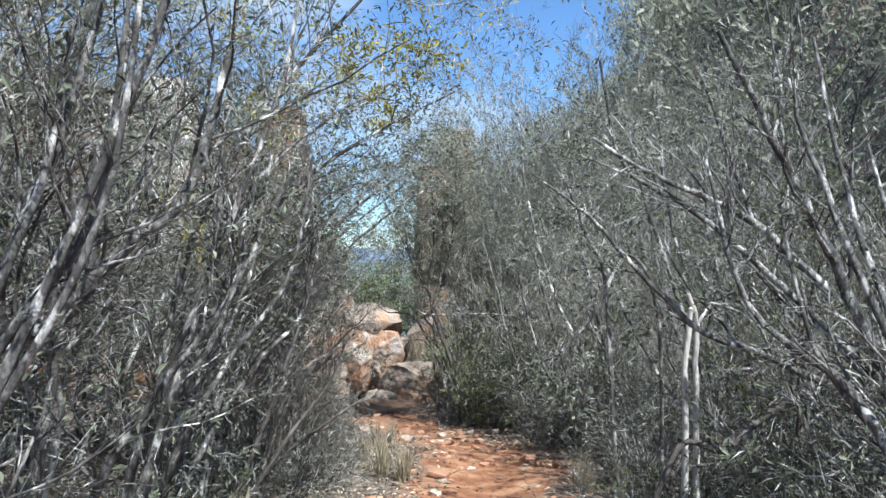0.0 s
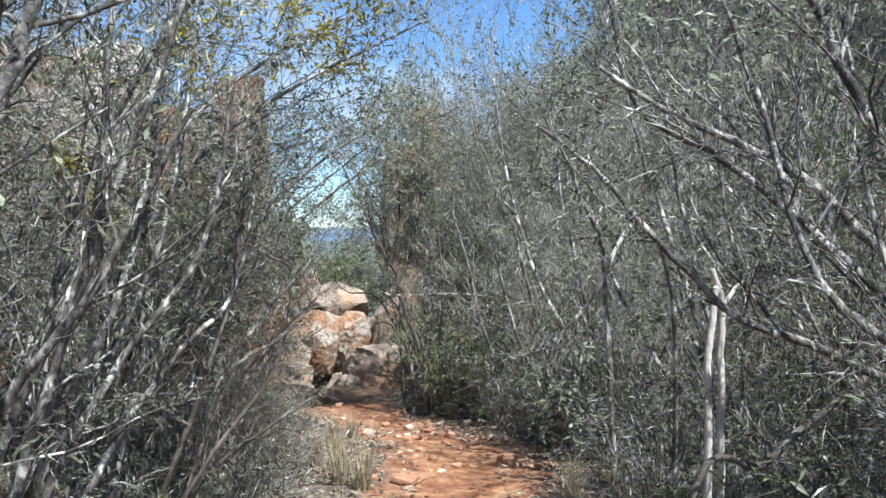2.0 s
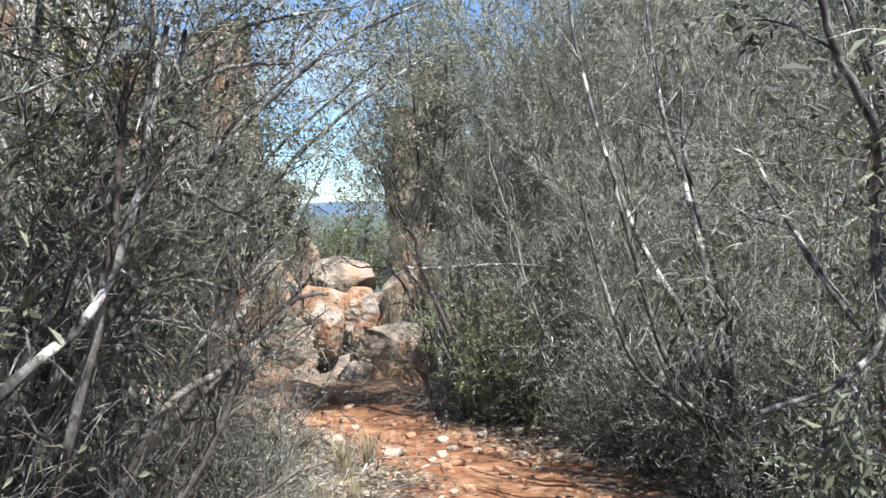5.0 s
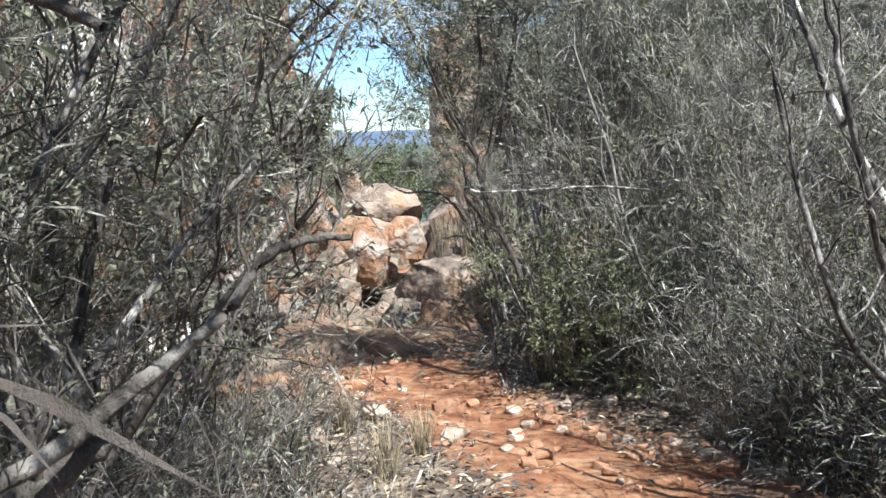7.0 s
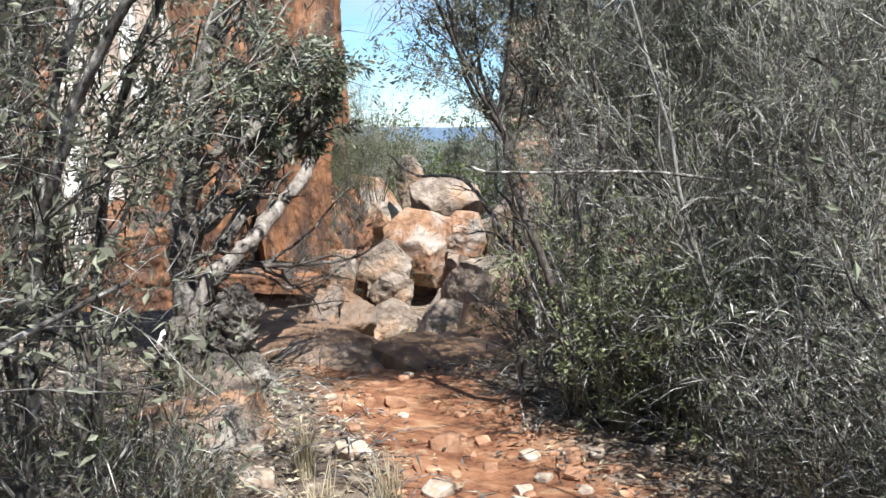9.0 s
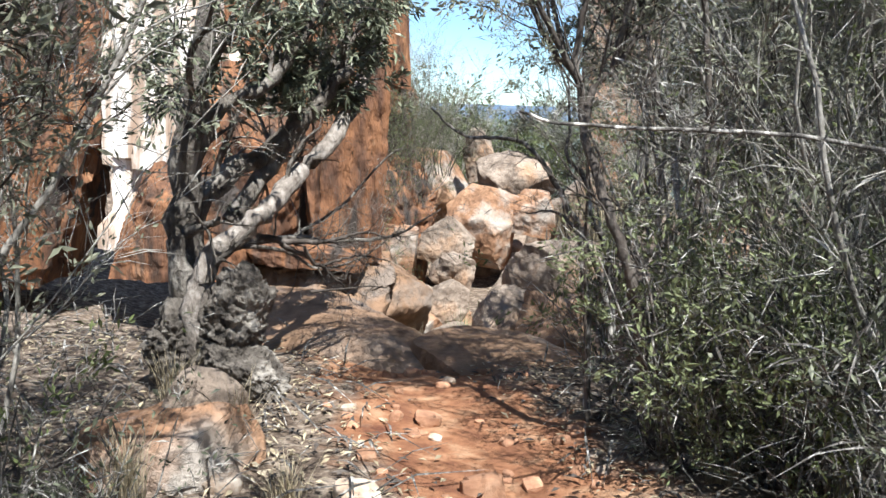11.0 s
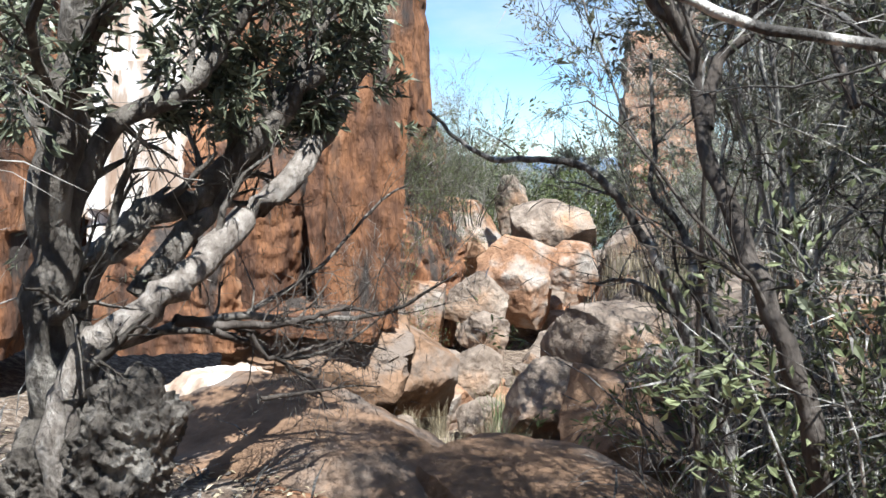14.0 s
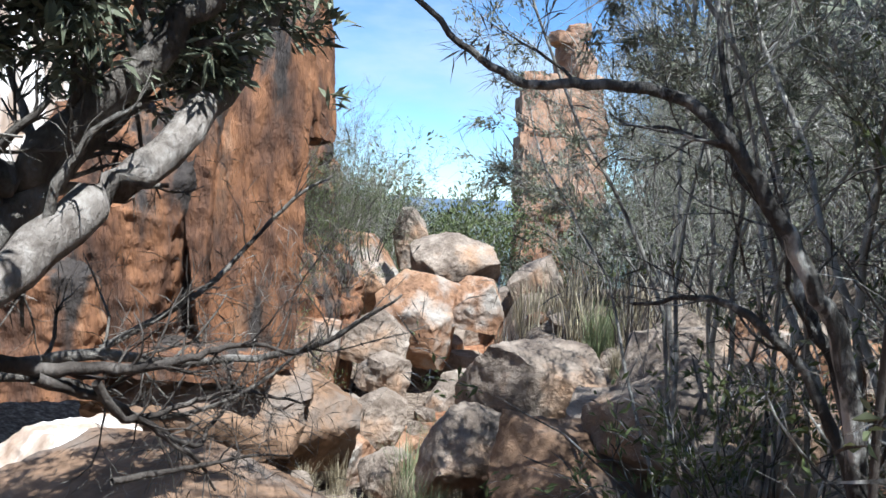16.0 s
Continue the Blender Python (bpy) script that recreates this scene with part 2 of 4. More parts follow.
def ground_z(x, y):
    """The lie of the land."""
    z = float(np.interp(y, GY, GZ))
    px = float(np.interp(y, WY, WX))
    off = x - px
    right = max(0.0, off - 1.6 - 0.05 * max(0, y - 14))
    left = max(0.0, -off - 1.5)
    reach = max(0.0, 1 - max(0.0, y - 30) / 34.0)
    z += 0.10 * min(right, 5) * reach
    e = min(1.0, max(0.0, (x - 3.6 - 0.03 * max(0.0, y - 14)) / 9.0))
    w = min(1.0, max(0.0, (y + 8) / 14.0)) * min(1.0, max(0.0, (75 - y) / 22.0))
    z += e * e * (3 - 2 * e) * w * (9.0 + 0.16 * max(0.0, y)) + 0.2 * max(0.0, min(x, 60) - 13) * w
    z += (0.05 * min(left, 4) + 0.30 * max(0.0, min(left, 40) - 4)) * reach
    if y < 13 and abs(off) < 0.6:
        z -= 0.05 * (1 - abs(off) / 0.6)
    s = min(1.0, max(0.0, (x - float(np.interp(y, BY, BX))) / 0.9))
    z += s * s * (3 - 2 * s) * float(np.interp(y, BY, BH))
    near = 1.0 if y < 60 else 0.0
    z += near * 0.05 * noise.noise(Vector((x * 0.9, y * 0.9, 3.1))) + near * 0.018 * noise.noise(Vector((x * 4.1, y * 4.1, 7.7)))
    return z


GY = (-60, -4, 0, 4, 6.5, 8, 9.5, 11.5, 12.6, 13.4, 16, 20, 25, 30, 36, 45, 70, 130, 400, 900, 4900)
GZ = (3, 0.92, 0.86, 0.7, 0.5, 0.34, 0.15, 0.0, -0.12, -0.6, -1.6, -2.3, -2.4, -1.8, -1.7, -3.4, -14, -34, -52, -56, -56)
BY = (12.8, 14, 16, 18, 21, 27, 33)
BX = (0.9, 0.75, 0.9, 0.2, -0.3, -0.2, 0.3)
BH = (0.0, 0.35, 1.15, 1.6, 1.9, 1.7, 0.0)
WY = (-10, 0, 4, 8, 9.5, 12, 14, 20, 60)
WX = (0.0, 0.2, 0.55, 1.0, 0.6, -0.5, -0.6, -0.4, 0)

# ---- ground ----


def ground_material():
    m = bpy.data.materials.new("red_earth_and_litter")
    m.use_nodes = True
    n, l = m.node_tree.nodes, m.node_tree.links
    b = n["Principled BSDF"]
    b.inputs["Roughness"].default_value = 0.95
    b.inputs["Specular IOR Level"].default_value = 0.15
    pos = n.new("ShaderNodeNewGeometry").outputs["Position"]

    def tex(scale, detail=8, rough=0.6):
        t = n.new("ShaderNodeTexNoise")
        t.inputs["Scale"].default_value, t.inputs["Detail"].default_value, t.inputs["Roughness"].default_value = scale, detail, rough
        l.new(pos, t.inputs["Vector"])
        return t.outputs["Fac"]

    def ramp(fac, stops):
        r = n.new("ShaderNodeValToRGB")
        el = r.color_ramp.elements
        while len(el) < len(stops):
            el.new(0.5)
        for e, (p, c) in zip(el, stops):
            e.position, e.color = p, (*c, 1)
        l.new(fac, r.inputs["Fac"])
        return r.outputs["Color"]

    def mix(fac, a, c):
        x = n.new("ShaderNodeMix")
        x.data_type = "RGBA"
        l.new(fac, x.inputs[0])
        l.new(a, x.inputs[6])
        l.new(c, x.inputs[7])
        return x.outputs[2]

    soil = ramp(tex(5, 10), [(0.3, (0.13, 0.055, 0.035)), (0.5, (0.28, 0.135, 0.075)), (0.68, (0.43, 0.27, 0.17))])
    litter = ramp(tex(9, 12, 0.78), [(0.36, (0.04, 0.03, 0.025)), (0.5, (0.15, 0.115, 0.09)), (0.64, (0.40, 0.34, 0.28))])
    # far plain: forest grey-green with bluish distance haze painted into the colour
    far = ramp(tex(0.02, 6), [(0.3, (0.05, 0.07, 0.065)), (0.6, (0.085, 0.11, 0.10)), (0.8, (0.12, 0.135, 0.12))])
    worn = n.new("ShaderNodeAttribute")
    worn.attribute_name = "worn"
    sub = n.new("ShaderNodeMath")
    sub.operation = "MULTIPLY_ADD"
    l.new(tex(2.6, 7), sub.inputs[0])
    sub.inputs[1].default_value = 1.6
    l.new(worn.outputs["Fac"], sub.inputs[2])
    edge = n.new("ShaderNodeMapRange")
    edge.inputs[1].default_value, edge.inputs[2].default_value = 1.05, 1.4
    l.new(sub.outputs[0], edge.inputs[0])
    c = mix(edge.outputs[0], litter, soil)
    # ground fades to that hazed colour with distance
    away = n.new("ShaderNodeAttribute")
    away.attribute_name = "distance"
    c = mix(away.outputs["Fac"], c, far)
    l.new(c, b.inputs["Base Color"])
    bp = n.new("ShaderNodeBump")
    bp.inputs["Strength"].default_value, bp.inputs["Distance"].default_value = 0.8, 0.04
    l.new(tex(18, 10, 0.7), bp.inputs["Height"])
    l.new(bp.outputs["Normal"], b.inputs["Normal"])
    return m


def spaced(lo, hi, step, ends):
    mid = list(np.arange(lo, hi, step))
    below, above, s = [], [], step
    v = lo
    while v > ends[0]:
        s = min(s * 1.35, 400)
        v -= s
        below.append(v)
    v, s = mid[-1], step
    while v < ends[1]:
        s = min(s * 1.35, 400)
        v += s
        above.append(v)
    return np.array(below[::-1] + mid + above)


xs, ys = spaced(-3.5, 4.5, 0.09, (-3000, 3000)), spaced(-1.0, 16.0, 0.09, (-300, 4800))
gv = np.array([(x, y, ground_z(x, y)) for y in ys for x in xs], dtype=np.float32)
nx = len(xs)
gi = np.arange(len(ys) - 1)[:, None] * nx + np.arange(nx - 1)[None]
gf = np.stack([gi, gi + 1, gi + nx + 1, gi + nx], -1).reshape(-1, 4)
ground = tagged(new("ground", quads("ground", gv, gf, ground_material())), "red earth track with grey leaf litter between shrubs", "ground", kind="structure")
off = np.abs(gv[:, 0] - np.interp(gv[:, 1], WY, WX))
wornv = np.clip(1.0 - (off - 0.15) / 0.75, -0.6, 1.0)
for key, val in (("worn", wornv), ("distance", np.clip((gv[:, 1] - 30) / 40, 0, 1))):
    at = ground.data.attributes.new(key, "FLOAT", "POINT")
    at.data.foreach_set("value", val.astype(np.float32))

# low ridge that closes the plain, its blue haze painted into the colour
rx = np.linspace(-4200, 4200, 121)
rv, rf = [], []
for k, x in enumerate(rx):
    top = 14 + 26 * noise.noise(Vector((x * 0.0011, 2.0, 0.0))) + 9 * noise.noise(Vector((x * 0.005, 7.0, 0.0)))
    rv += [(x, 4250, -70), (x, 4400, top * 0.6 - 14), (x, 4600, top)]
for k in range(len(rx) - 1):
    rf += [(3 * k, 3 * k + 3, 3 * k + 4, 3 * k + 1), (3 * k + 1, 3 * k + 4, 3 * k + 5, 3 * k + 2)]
RIDGE = material("haze_blue_forest_ridge", [(0.35, (0.07, 0.11, 0.17)), (0.65, (0.11, 0.16, 0.23))], 0.004, 1.0, 0)
tagged(new("backdrop", quads("backdrop", np.array(rv), np.array(rf), RIDGE)), "distant wooded ridge across the plain, painted haze blue", "backdrop", kind="structure")

# ---- rocks ----


def rock_mesh(name, size, mat, seed, cuts=3, rough=0.10, chips=7, box=0.55, small=0.03, joints=0.0, grain=3.2):
    """A broken block: a rounded cube, chipped by flat cuts, with worn relief."""
    rng = random.Random(seed)
    bm = bmesh.new()
    bmesh.ops.create_cube(bm, size=2.0)
    bmesh.ops.subdivide_edges(bm, edges=bm.edges[:], cuts=2 ** cuts - 1, use_grid_fill=True)
    sx, sy, sz = size
    planes = []
    for _ in range(chips):
        nrm = Vector((rng.uniform(-1, 1), rng.uniform(-1, 1), rng.uniform(-0.5, 1))).normalized()
        planes.append((nrm, rng.uniform(0.80, 1.08)))
    shift = Vector((seed * 3.7, seed * 1.3, seed * 2.1))
    for v in bm.verts:
        c = v.co
        ball = c.normalized()
        q = c * box + ball * (1.15 * (1 - box))
        for nrm, lim in planes:
            d = q.dot(nrm)
            if d > lim:
                q = q - nrm * (d - lim)
        w = Vector((q.x * sx, q.y * sy, q.z * sz))
        big = noise.noise(q * 1.3 + shift)
        layered = noise.noise(Vector((q.x * 0.8, q.y * 0.8, w.z * 3.0)) + shift)
        fine = noise.fractal(w * grain + shift, 1.0, 2.0, 4)
        step = 0.0
        if joints:
            warp = w + Vector((noise.noise(w * 0.7 + shift), noise.noise(w * 0.7 - shift), 0.5 * noise.noise(w * 0.6))) * joints * 0.35
            step = noise.cell(Vector((warp.x / joints, warp.y / joints, warp.z / (joints * 0.8))) + shift) * joints * 0.22
        w += ball * (min(size) * rough * (1.4 * big + 0.7 * layered) + small * fine + step)
        v.co = w * 0.5
    me = bpy.data.meshes.new(name)
    bm.to_mesh(me)
    bm.free()
    me.polygons.foreach_set("use_smooth", np.ones(len(me.polygons), dtype=bool))
    me.set_sharp_from_angle(angle=radians(38))
    me.materials.append(mat)
    return me


def rock(name, x, y, z, size, mat, seed, rot=(0, 0, 0), label="", cuts=4, group="", **kw):
    ob = new(name, rock_mesh(name, size, mat, seed, cuts, **kw))
    ob.matrix_world = pose(x, y, z, *rot)
    return tagged(ob, label, "rock", group)


# rock field beyond the ledge
BLOCK = dict(cuts=5, rough=0.05, box=0.88, chips=10, small=0.05, joints=0.0, grain=4.5)
rock("boulder", -3.49, 29.30, -0.62, (2.76, 2.4, 2.13), ROCK, 3, (0, 7, 6), "large smooth orange sandstone boulder in the rock field", cuts=5, rough=0.04, box=0.82, chips=6, small=0.05)
rock("boulder", -0.77, 26.60, 0.03, (1.66, 1.4, 1.15), ROCK_GREY, 5, (6, -14, 14), "pointed pale grey and pink boulder on the rock pile", **BLOCK)
rock("boulder", -1.83, 28.20, 0.42, (0.77, 0.8, 1.33), ROCK_GREY, 6, (0, -12, 10), "tall leaning grey slab behind the rock pile", **BLOCK)
rock("boulder", -1.46, 25.20, -0.98, (1.57, 1.3, 1.74), ROCK, 7, (-8, 12, -10), "flat-faced pink sandstone block in the rock pile", **BLOCK)
rock("boulder", -0.26, 25.40, -0.68, (0.96, 0.9, 0.96), ROCK, 8, (4, 8, 16), "small orange block beside the seed stalks", **BLOCK)
rock("boulder", -1.97, 24.00, -1.20, (1.14, 0.5, 1.02), ROCK_GREY, 9, (-16, 12, 6), "tilted smooth grey slab leaning on the rock pile", **BLOCK)
rock("boulder", -3.23, 24.40, -1.49, (1.07, 1.2, 1.18), ROCK, 11, (0, 6, 5), "brown sandstone block under the big boulder", **BLOCK)
rock("boulder", -1.66, 23.00, -1.63, (0.74, 0.7, 0.70), ROCK_GREY, 13, (10, 16, 30), "tan angular rock in the rock pile", **BLOCK)
rock("boulder", -2.05, 21.20, -1.88, (0.80, 0.8, 0.63), ROCK_GREY, 15, (0, 8, 12), "dark broken rock at the foot of the pile", **BLOCK)
rock("boulder", -1.48, 20.60, -1.77, (0.72, 0.35, 0.92), ROCK_GREY, 17, (-12, 28, 0), "pale grey slab leaning beside grass tufts", **BLOCK)
rock("boulder", -1.81, 19.60, -1.94, (0.66, 0.8, 0.62), ROCK, 18, (4, 10, -14), "low tan block in the hollow", **BLOCK)
rock("boulder", -1.09, 18.60, -1.87, (0.59, 0.8, 0.65), ROCK_GREY, 20, (0, -8, 20), "low grey block in the hollow", **BLOCK)
rock("boulder", 0.39, 17.90, -0.66, (1.34, 1.25, 1.10), ROCK_GREY, 19, (4, 4, 10), "weathered grey boulder with a dark undercut", **BLOCK)
rock("boulder", -0.23, 17.00, -1.02, (0.67, 0.8, 0.83), ROCK_GREY, 21, (0, 14, 22), "small grey boulder wedged between larger ones", **BLOCK)
rock("boulder", 0.72, 15.70, -0.92, (1.42, 1.4, 1.03), ROCK_LEDGE, 23, (4, 5, -10), "flat-topped tan boulder lit by the sun", **BLOCK)
rock("boulder", 1.59, 15.40, -0.22, (1.31, 1.4, 0.90), ROCK_GREY, 25, (0, 5, 30), "rounded grey boulder under the overhanging shrub", **BLOCK)
rock("boulder", 1.90, 17.80, -0.14, (0.93, 1.0, 0.78), ROCK_GREY, 26, (0, -6, 12), "pale grey boulder on the bank above the rocks", **BLOCK)
rock("boulder", 2.54, 17.40, -0.12, (0.88, 1.0, 0.69), ROCK, 28, (0, 8, -12), "orange and grey boulder on the bank above the rocks", **BLOCK)
rock("boulder", 1.33, 13.90, -0.25, (0.73, 0.9, 0.55), ROCK_GREY, 27, (0, 0, 12), "low grey rock shaded by a small tree", **BLOCK)
rock("boulder", -0.21, 15.70, -1.38, (0.55, 0.5, 0.73), ROCK, 29, (10, 10, 20), "small pink pointed rock at the foot of the boulders", **BLOCK)
rock("boulder", -2.9, 15.0, -0.75, (1.0, 1.0, 0.75), ROCK_WHITE, 31, (0, 4, 10), "white-streaked pale block at the foot of the cliff", **BLOCK)
rock("boulder", -2.0, 16.0, -1.25, (1.3, 1.2, 0.8), ROCK_LEDGE, 33, (0, 5, -12), "grey broken block below the cliff", **BLOCK)
rock("boulder", -2.3, 18.7, -1.2, (1.7, 1.6, 1.1), ROCK_LEDGE, 35, (6, 10, 16), "sloping grey block below the cliff", **BLOCK)
rock("ledge", -1.15, 12.75, -0.30, (2.5, 1.7, 0.66), ROCK_LEDGE, 37, (0, 2, -14), "broad smooth orange rock ledge across the track", rough=0.05, box=0.6, cuts=5, small=0.05)
rock("ledge", 0.25, 12.3, -0.31, (1.7, 1.2, 0.55), ROCK_LEDGE, 39, (0, 4, -20), "smooth orange rock ledge falling away from the track", rough=0.05, box=0.6)

# cliff on the left: jointed blocks
CLIFF = "red-brown cliff of jointed sandstone blocks with dark streaks"
rock("cliff", -3.9, 19.6, 2.3, (2.0, 2.6, 5.0), ROCK_CLIFF, 41, (-3, 2, 6), CLIFF, cuts=5, rough=0.03, box=0.95, chips=7, small=0.06)
rock("cliff", -3.63, 17.70, 0.89, (1.37, 1.6, 2.53), ROCK_CLIFF, 141, (0, 1, 8), CLIFF, cuts=6, rough=0.045, box=0.95, chips=10, small=0.07, grain=3.6)
rock("cliff", -3.04, 18.10, 1.34, (0.53, 1.6, 3.56), ROCK_CLIFF, 142, (0, 0, 14), CLIFF, cuts=6, rough=0.045, box=0.95, chips=10, small=0.07, grain=3.6)
rock("cliff", -2.66, 18.50, 2.29, (0.89, 2.0, 5.59), ROCK_CLIFF, 143, (2, 2, 24), CLIFF, cuts=6, rough=0.045, box=0.95, chips=10, small=0.07, grain=3.6)
rock("cliff", -2.47, 18.90, 3.64, (0.94, 2.0, 3.59), ROCK_CLIFF, 144, (0, -3, 20), CLIFF, cuts=6, rough=0.045, box=0.95, chips=10, small=0.07, grain=3.6)
# added block: dark rock standing in for a shaded hollow at the cliff foot
rock("cliff", -4.50, 17.20, 0.05, (1.78, 1.4, 1.46), ROCK_CLIFF, 145, (0, 0, 0), CLIFF, cuts=6, rough=0.045, box=0.95, chips=10, small=0.07, grain=3.6)
rock("cliff", -3.19, 17.60, -0.32, (2.13, 1.2, 0.35), ROCK_CLIFF, 146, (0, 2, 4), CLIFF, cuts=6, rough=0.045, box=0.95, chips=10, small=0.07, grain=3.6)
rock("cliff", -5.2, 19.2, 2.6, (1.5, 3.2, 6.4), ROCK_WHITE, 43, (-9, -2, 6), "pale white-streaked sunlit cliff face", cuts=6, rough=0.02, box=0.95, small=0.05, joints=2.2)
rock("cliff", -7.4, 18.0, 2.4, (2.8, 3.6, 6.6), ROCK_CLIFF, 45, (0, 2, -14), CLIFF, cuts=6, rough=0.04, box=0.95, small=0.07, joints=1.0)
rock("cliff", -5.1, 27.0, 0.4, (3.2, 4, 6.2), ROCK_CLIFF, 47, (0, 5, 5), CLIFF, cuts=6, rough=0.06, box=0.85, small=0.1, joints=0.8)
rock("cliff", -2.95, 17.7, -0.85, (2.2, 1.2, 0.8), ROCK_LEDGE, 48, (4, 0, 4), "undercut rock shelf at the foot of the cliff", cuts=5, rough=0.05, box=0.85, small=0.05, joints=0.5)
# standing tower beyond the gap
rock("rock_tower", 2.75, 46, 0.6, (3.5, 3.5, 12.6), ROCK_TOWER, 50, (0, 1, 4), "tall square rock tower with stepped blocky faces", cuts=6, rough=0.02, box=0.97, chips=2, small=0.1, joints=1.5)
rock("rock_tower", 3.5, 46.2, 7.4, (1.8, 1.6, 1.5), ROCK_TOWER, 52, (0, 0, 14), "blocky cap stone on the rock tower", cuts=4, rough=0.06, box=0.85, small=0.08)
rock("rock_tower", 2.95, 46.1, 8.35, (1.7, 1.3, 0.5), ROCK_TOWER, 54, (0, 5, 30), "flat balanced slab on the rock tower", cuts=4, rough=0.08, box=0.85, small=0.06)
rock("rock_tower", 3.4, 46.1, 8.75, (0.9, 0.9, 0.7), ROCK_TOWER, 55, (0, 0, 30), "small block on top of the rock tower", cuts=4, rough=0.08, box=0.8, small=0.05)

# broken rock filling the hollow
random.seed(31)
piece = [rock_mesh("boulder", (1.0, rnd(0.7, 1.1), rnd(0.5, 0.9)), (ROCK_GREY, ROCK_GREY, ROCK)[k % 3], 60 + k, 4, 0.04, 9, 0.9, 0.03, 0.0) for k in range(9)]
spots = [(rnd(-3.8, 1.6), rnd(13.9, 24.5), rnd(0.2, 0.6)) for _ in range(90)] + [(rnd(-5.5, 1.2), rnd(24, 32), rnd(0.6, 1.5)) for _ in range(26)] + [(rnd(1.2, 3.0), rnd(13.2, 19), rnd(0.5, 1.3)) for _ in range(16)]
kept = [(o.location.x, o.location.y) for o in bpy.data.objects if o.name.startswith("boulder")]
for x, y, s in spots:
    if y < 20 and min((x - a) ** 2 + (y - c) ** 2 for a, c in kept) < 0.42:
        continue
    ob = new("boulder", random.choice(piece))
    ob.matrix_world = pose(x, y, ground_z(x, y) + 0.12 * s, rnd(-25, 25), rnd(-25, 25), rnd(0, 360)) @ Matrix.Scale(s, 4)
    tagged(ob, "broken grey and orange sandstone rock in the boulder field", "rock", "boulder field")
rock("boulder", -3.7, 25.7, -0.9, (2.2, 3.0, 2.6), ROCK_CLIFF, 57, (0, 6, 10), "dark overgrown rock shelf beside the cliff", cuts=5, rough=0.06, box=0.8, small=0.07, joints=0.7)
# ---- shrubs and trees ----
# the line walked at eye level, kept clear of growth
LINE_Y = np.array((-2, 0, 2, 4, 6, 7.2, 8.6, 9.7))
LINE_X = np.array((0.15, 0.15, 0.36, 0.05, 0.46, 0.5, 0.33, -0.05))


def clear(pts, gap=0.4, low=0.42, head=2.1, feet=-1.0):
    """Whether growth stays off the walked line and the worn track."""
    x, y, z = pts[:, 0], pts[:, 1], pts[:, 2]
    g = np.interp(y, GY, GZ)
    walked = (y < 10.1) & (np.abs(x - np.interp(y, LINE_Y, LINE_X)) < gap) & (z - g < head) & (z - g > feet)
    track = (y < 12.5) & (np.abs(x - np.interp(y, WY, WX)) < low) & (z - g < 1.0)
    return not (walked.any() or track.any())


def corners(me):
    a = np.empty(len(me.vertices) * 3, dtype=np.float32)
    me.vertices.foreach_get("co", a)
    a = a.reshape(-1, 3)[::3]
    return np.c_[a, np.ones(len(a))].astype(float)


def shrub_proto(seed, height, stems, spread, leaf_mat, leaf_n, leaf_len, leaf_wid, bark, lean=0.5, thick=0.02, twigs=2600, twig=0.26, **over):
    random.seed(seed)
    style = dict(SHRUB, **over)
    s, tips = Shape(), []
    for k in range(stems):
        a = 2 * math.pi * k / stems + rnd(-0.4, 0.4)
        d = Vector((math.cos(a) * lean * rnd(0.3, 1), math.sin(a) * lean * rnd(0.3, 1), 1)).normalized()
        p = Vector((math.cos(a) * spread * rnd(0.2, 1), math.sin(a) * spread * rnd(0.2, 1), -0.1))
        limb(s, p, d, height * rnd(0.65, 1.05), thick * rnd(0.7, 1.3), 0, style, tips)
    twigs_on(s, tips, twigs, twig, 0.0055)
    wood = s.mesh("trunk", bark)
    crown = leaves_on(tips, leaf_n, leaf_len, leaf_wid).mesh("crown", leaf_mat, False) if leaf_n else None
    return wood, crown, corners(wood)


def plant(name, proto, m, label, group="", category="shrub"):
    root = new(name)
    root.empty_display_size = 0.2
    under("trunk", proto[0], root)
    if proto[1]:
        under("crown", proto[1], root)
    root.matrix_world = m
    return tagged(root, label, category, group)


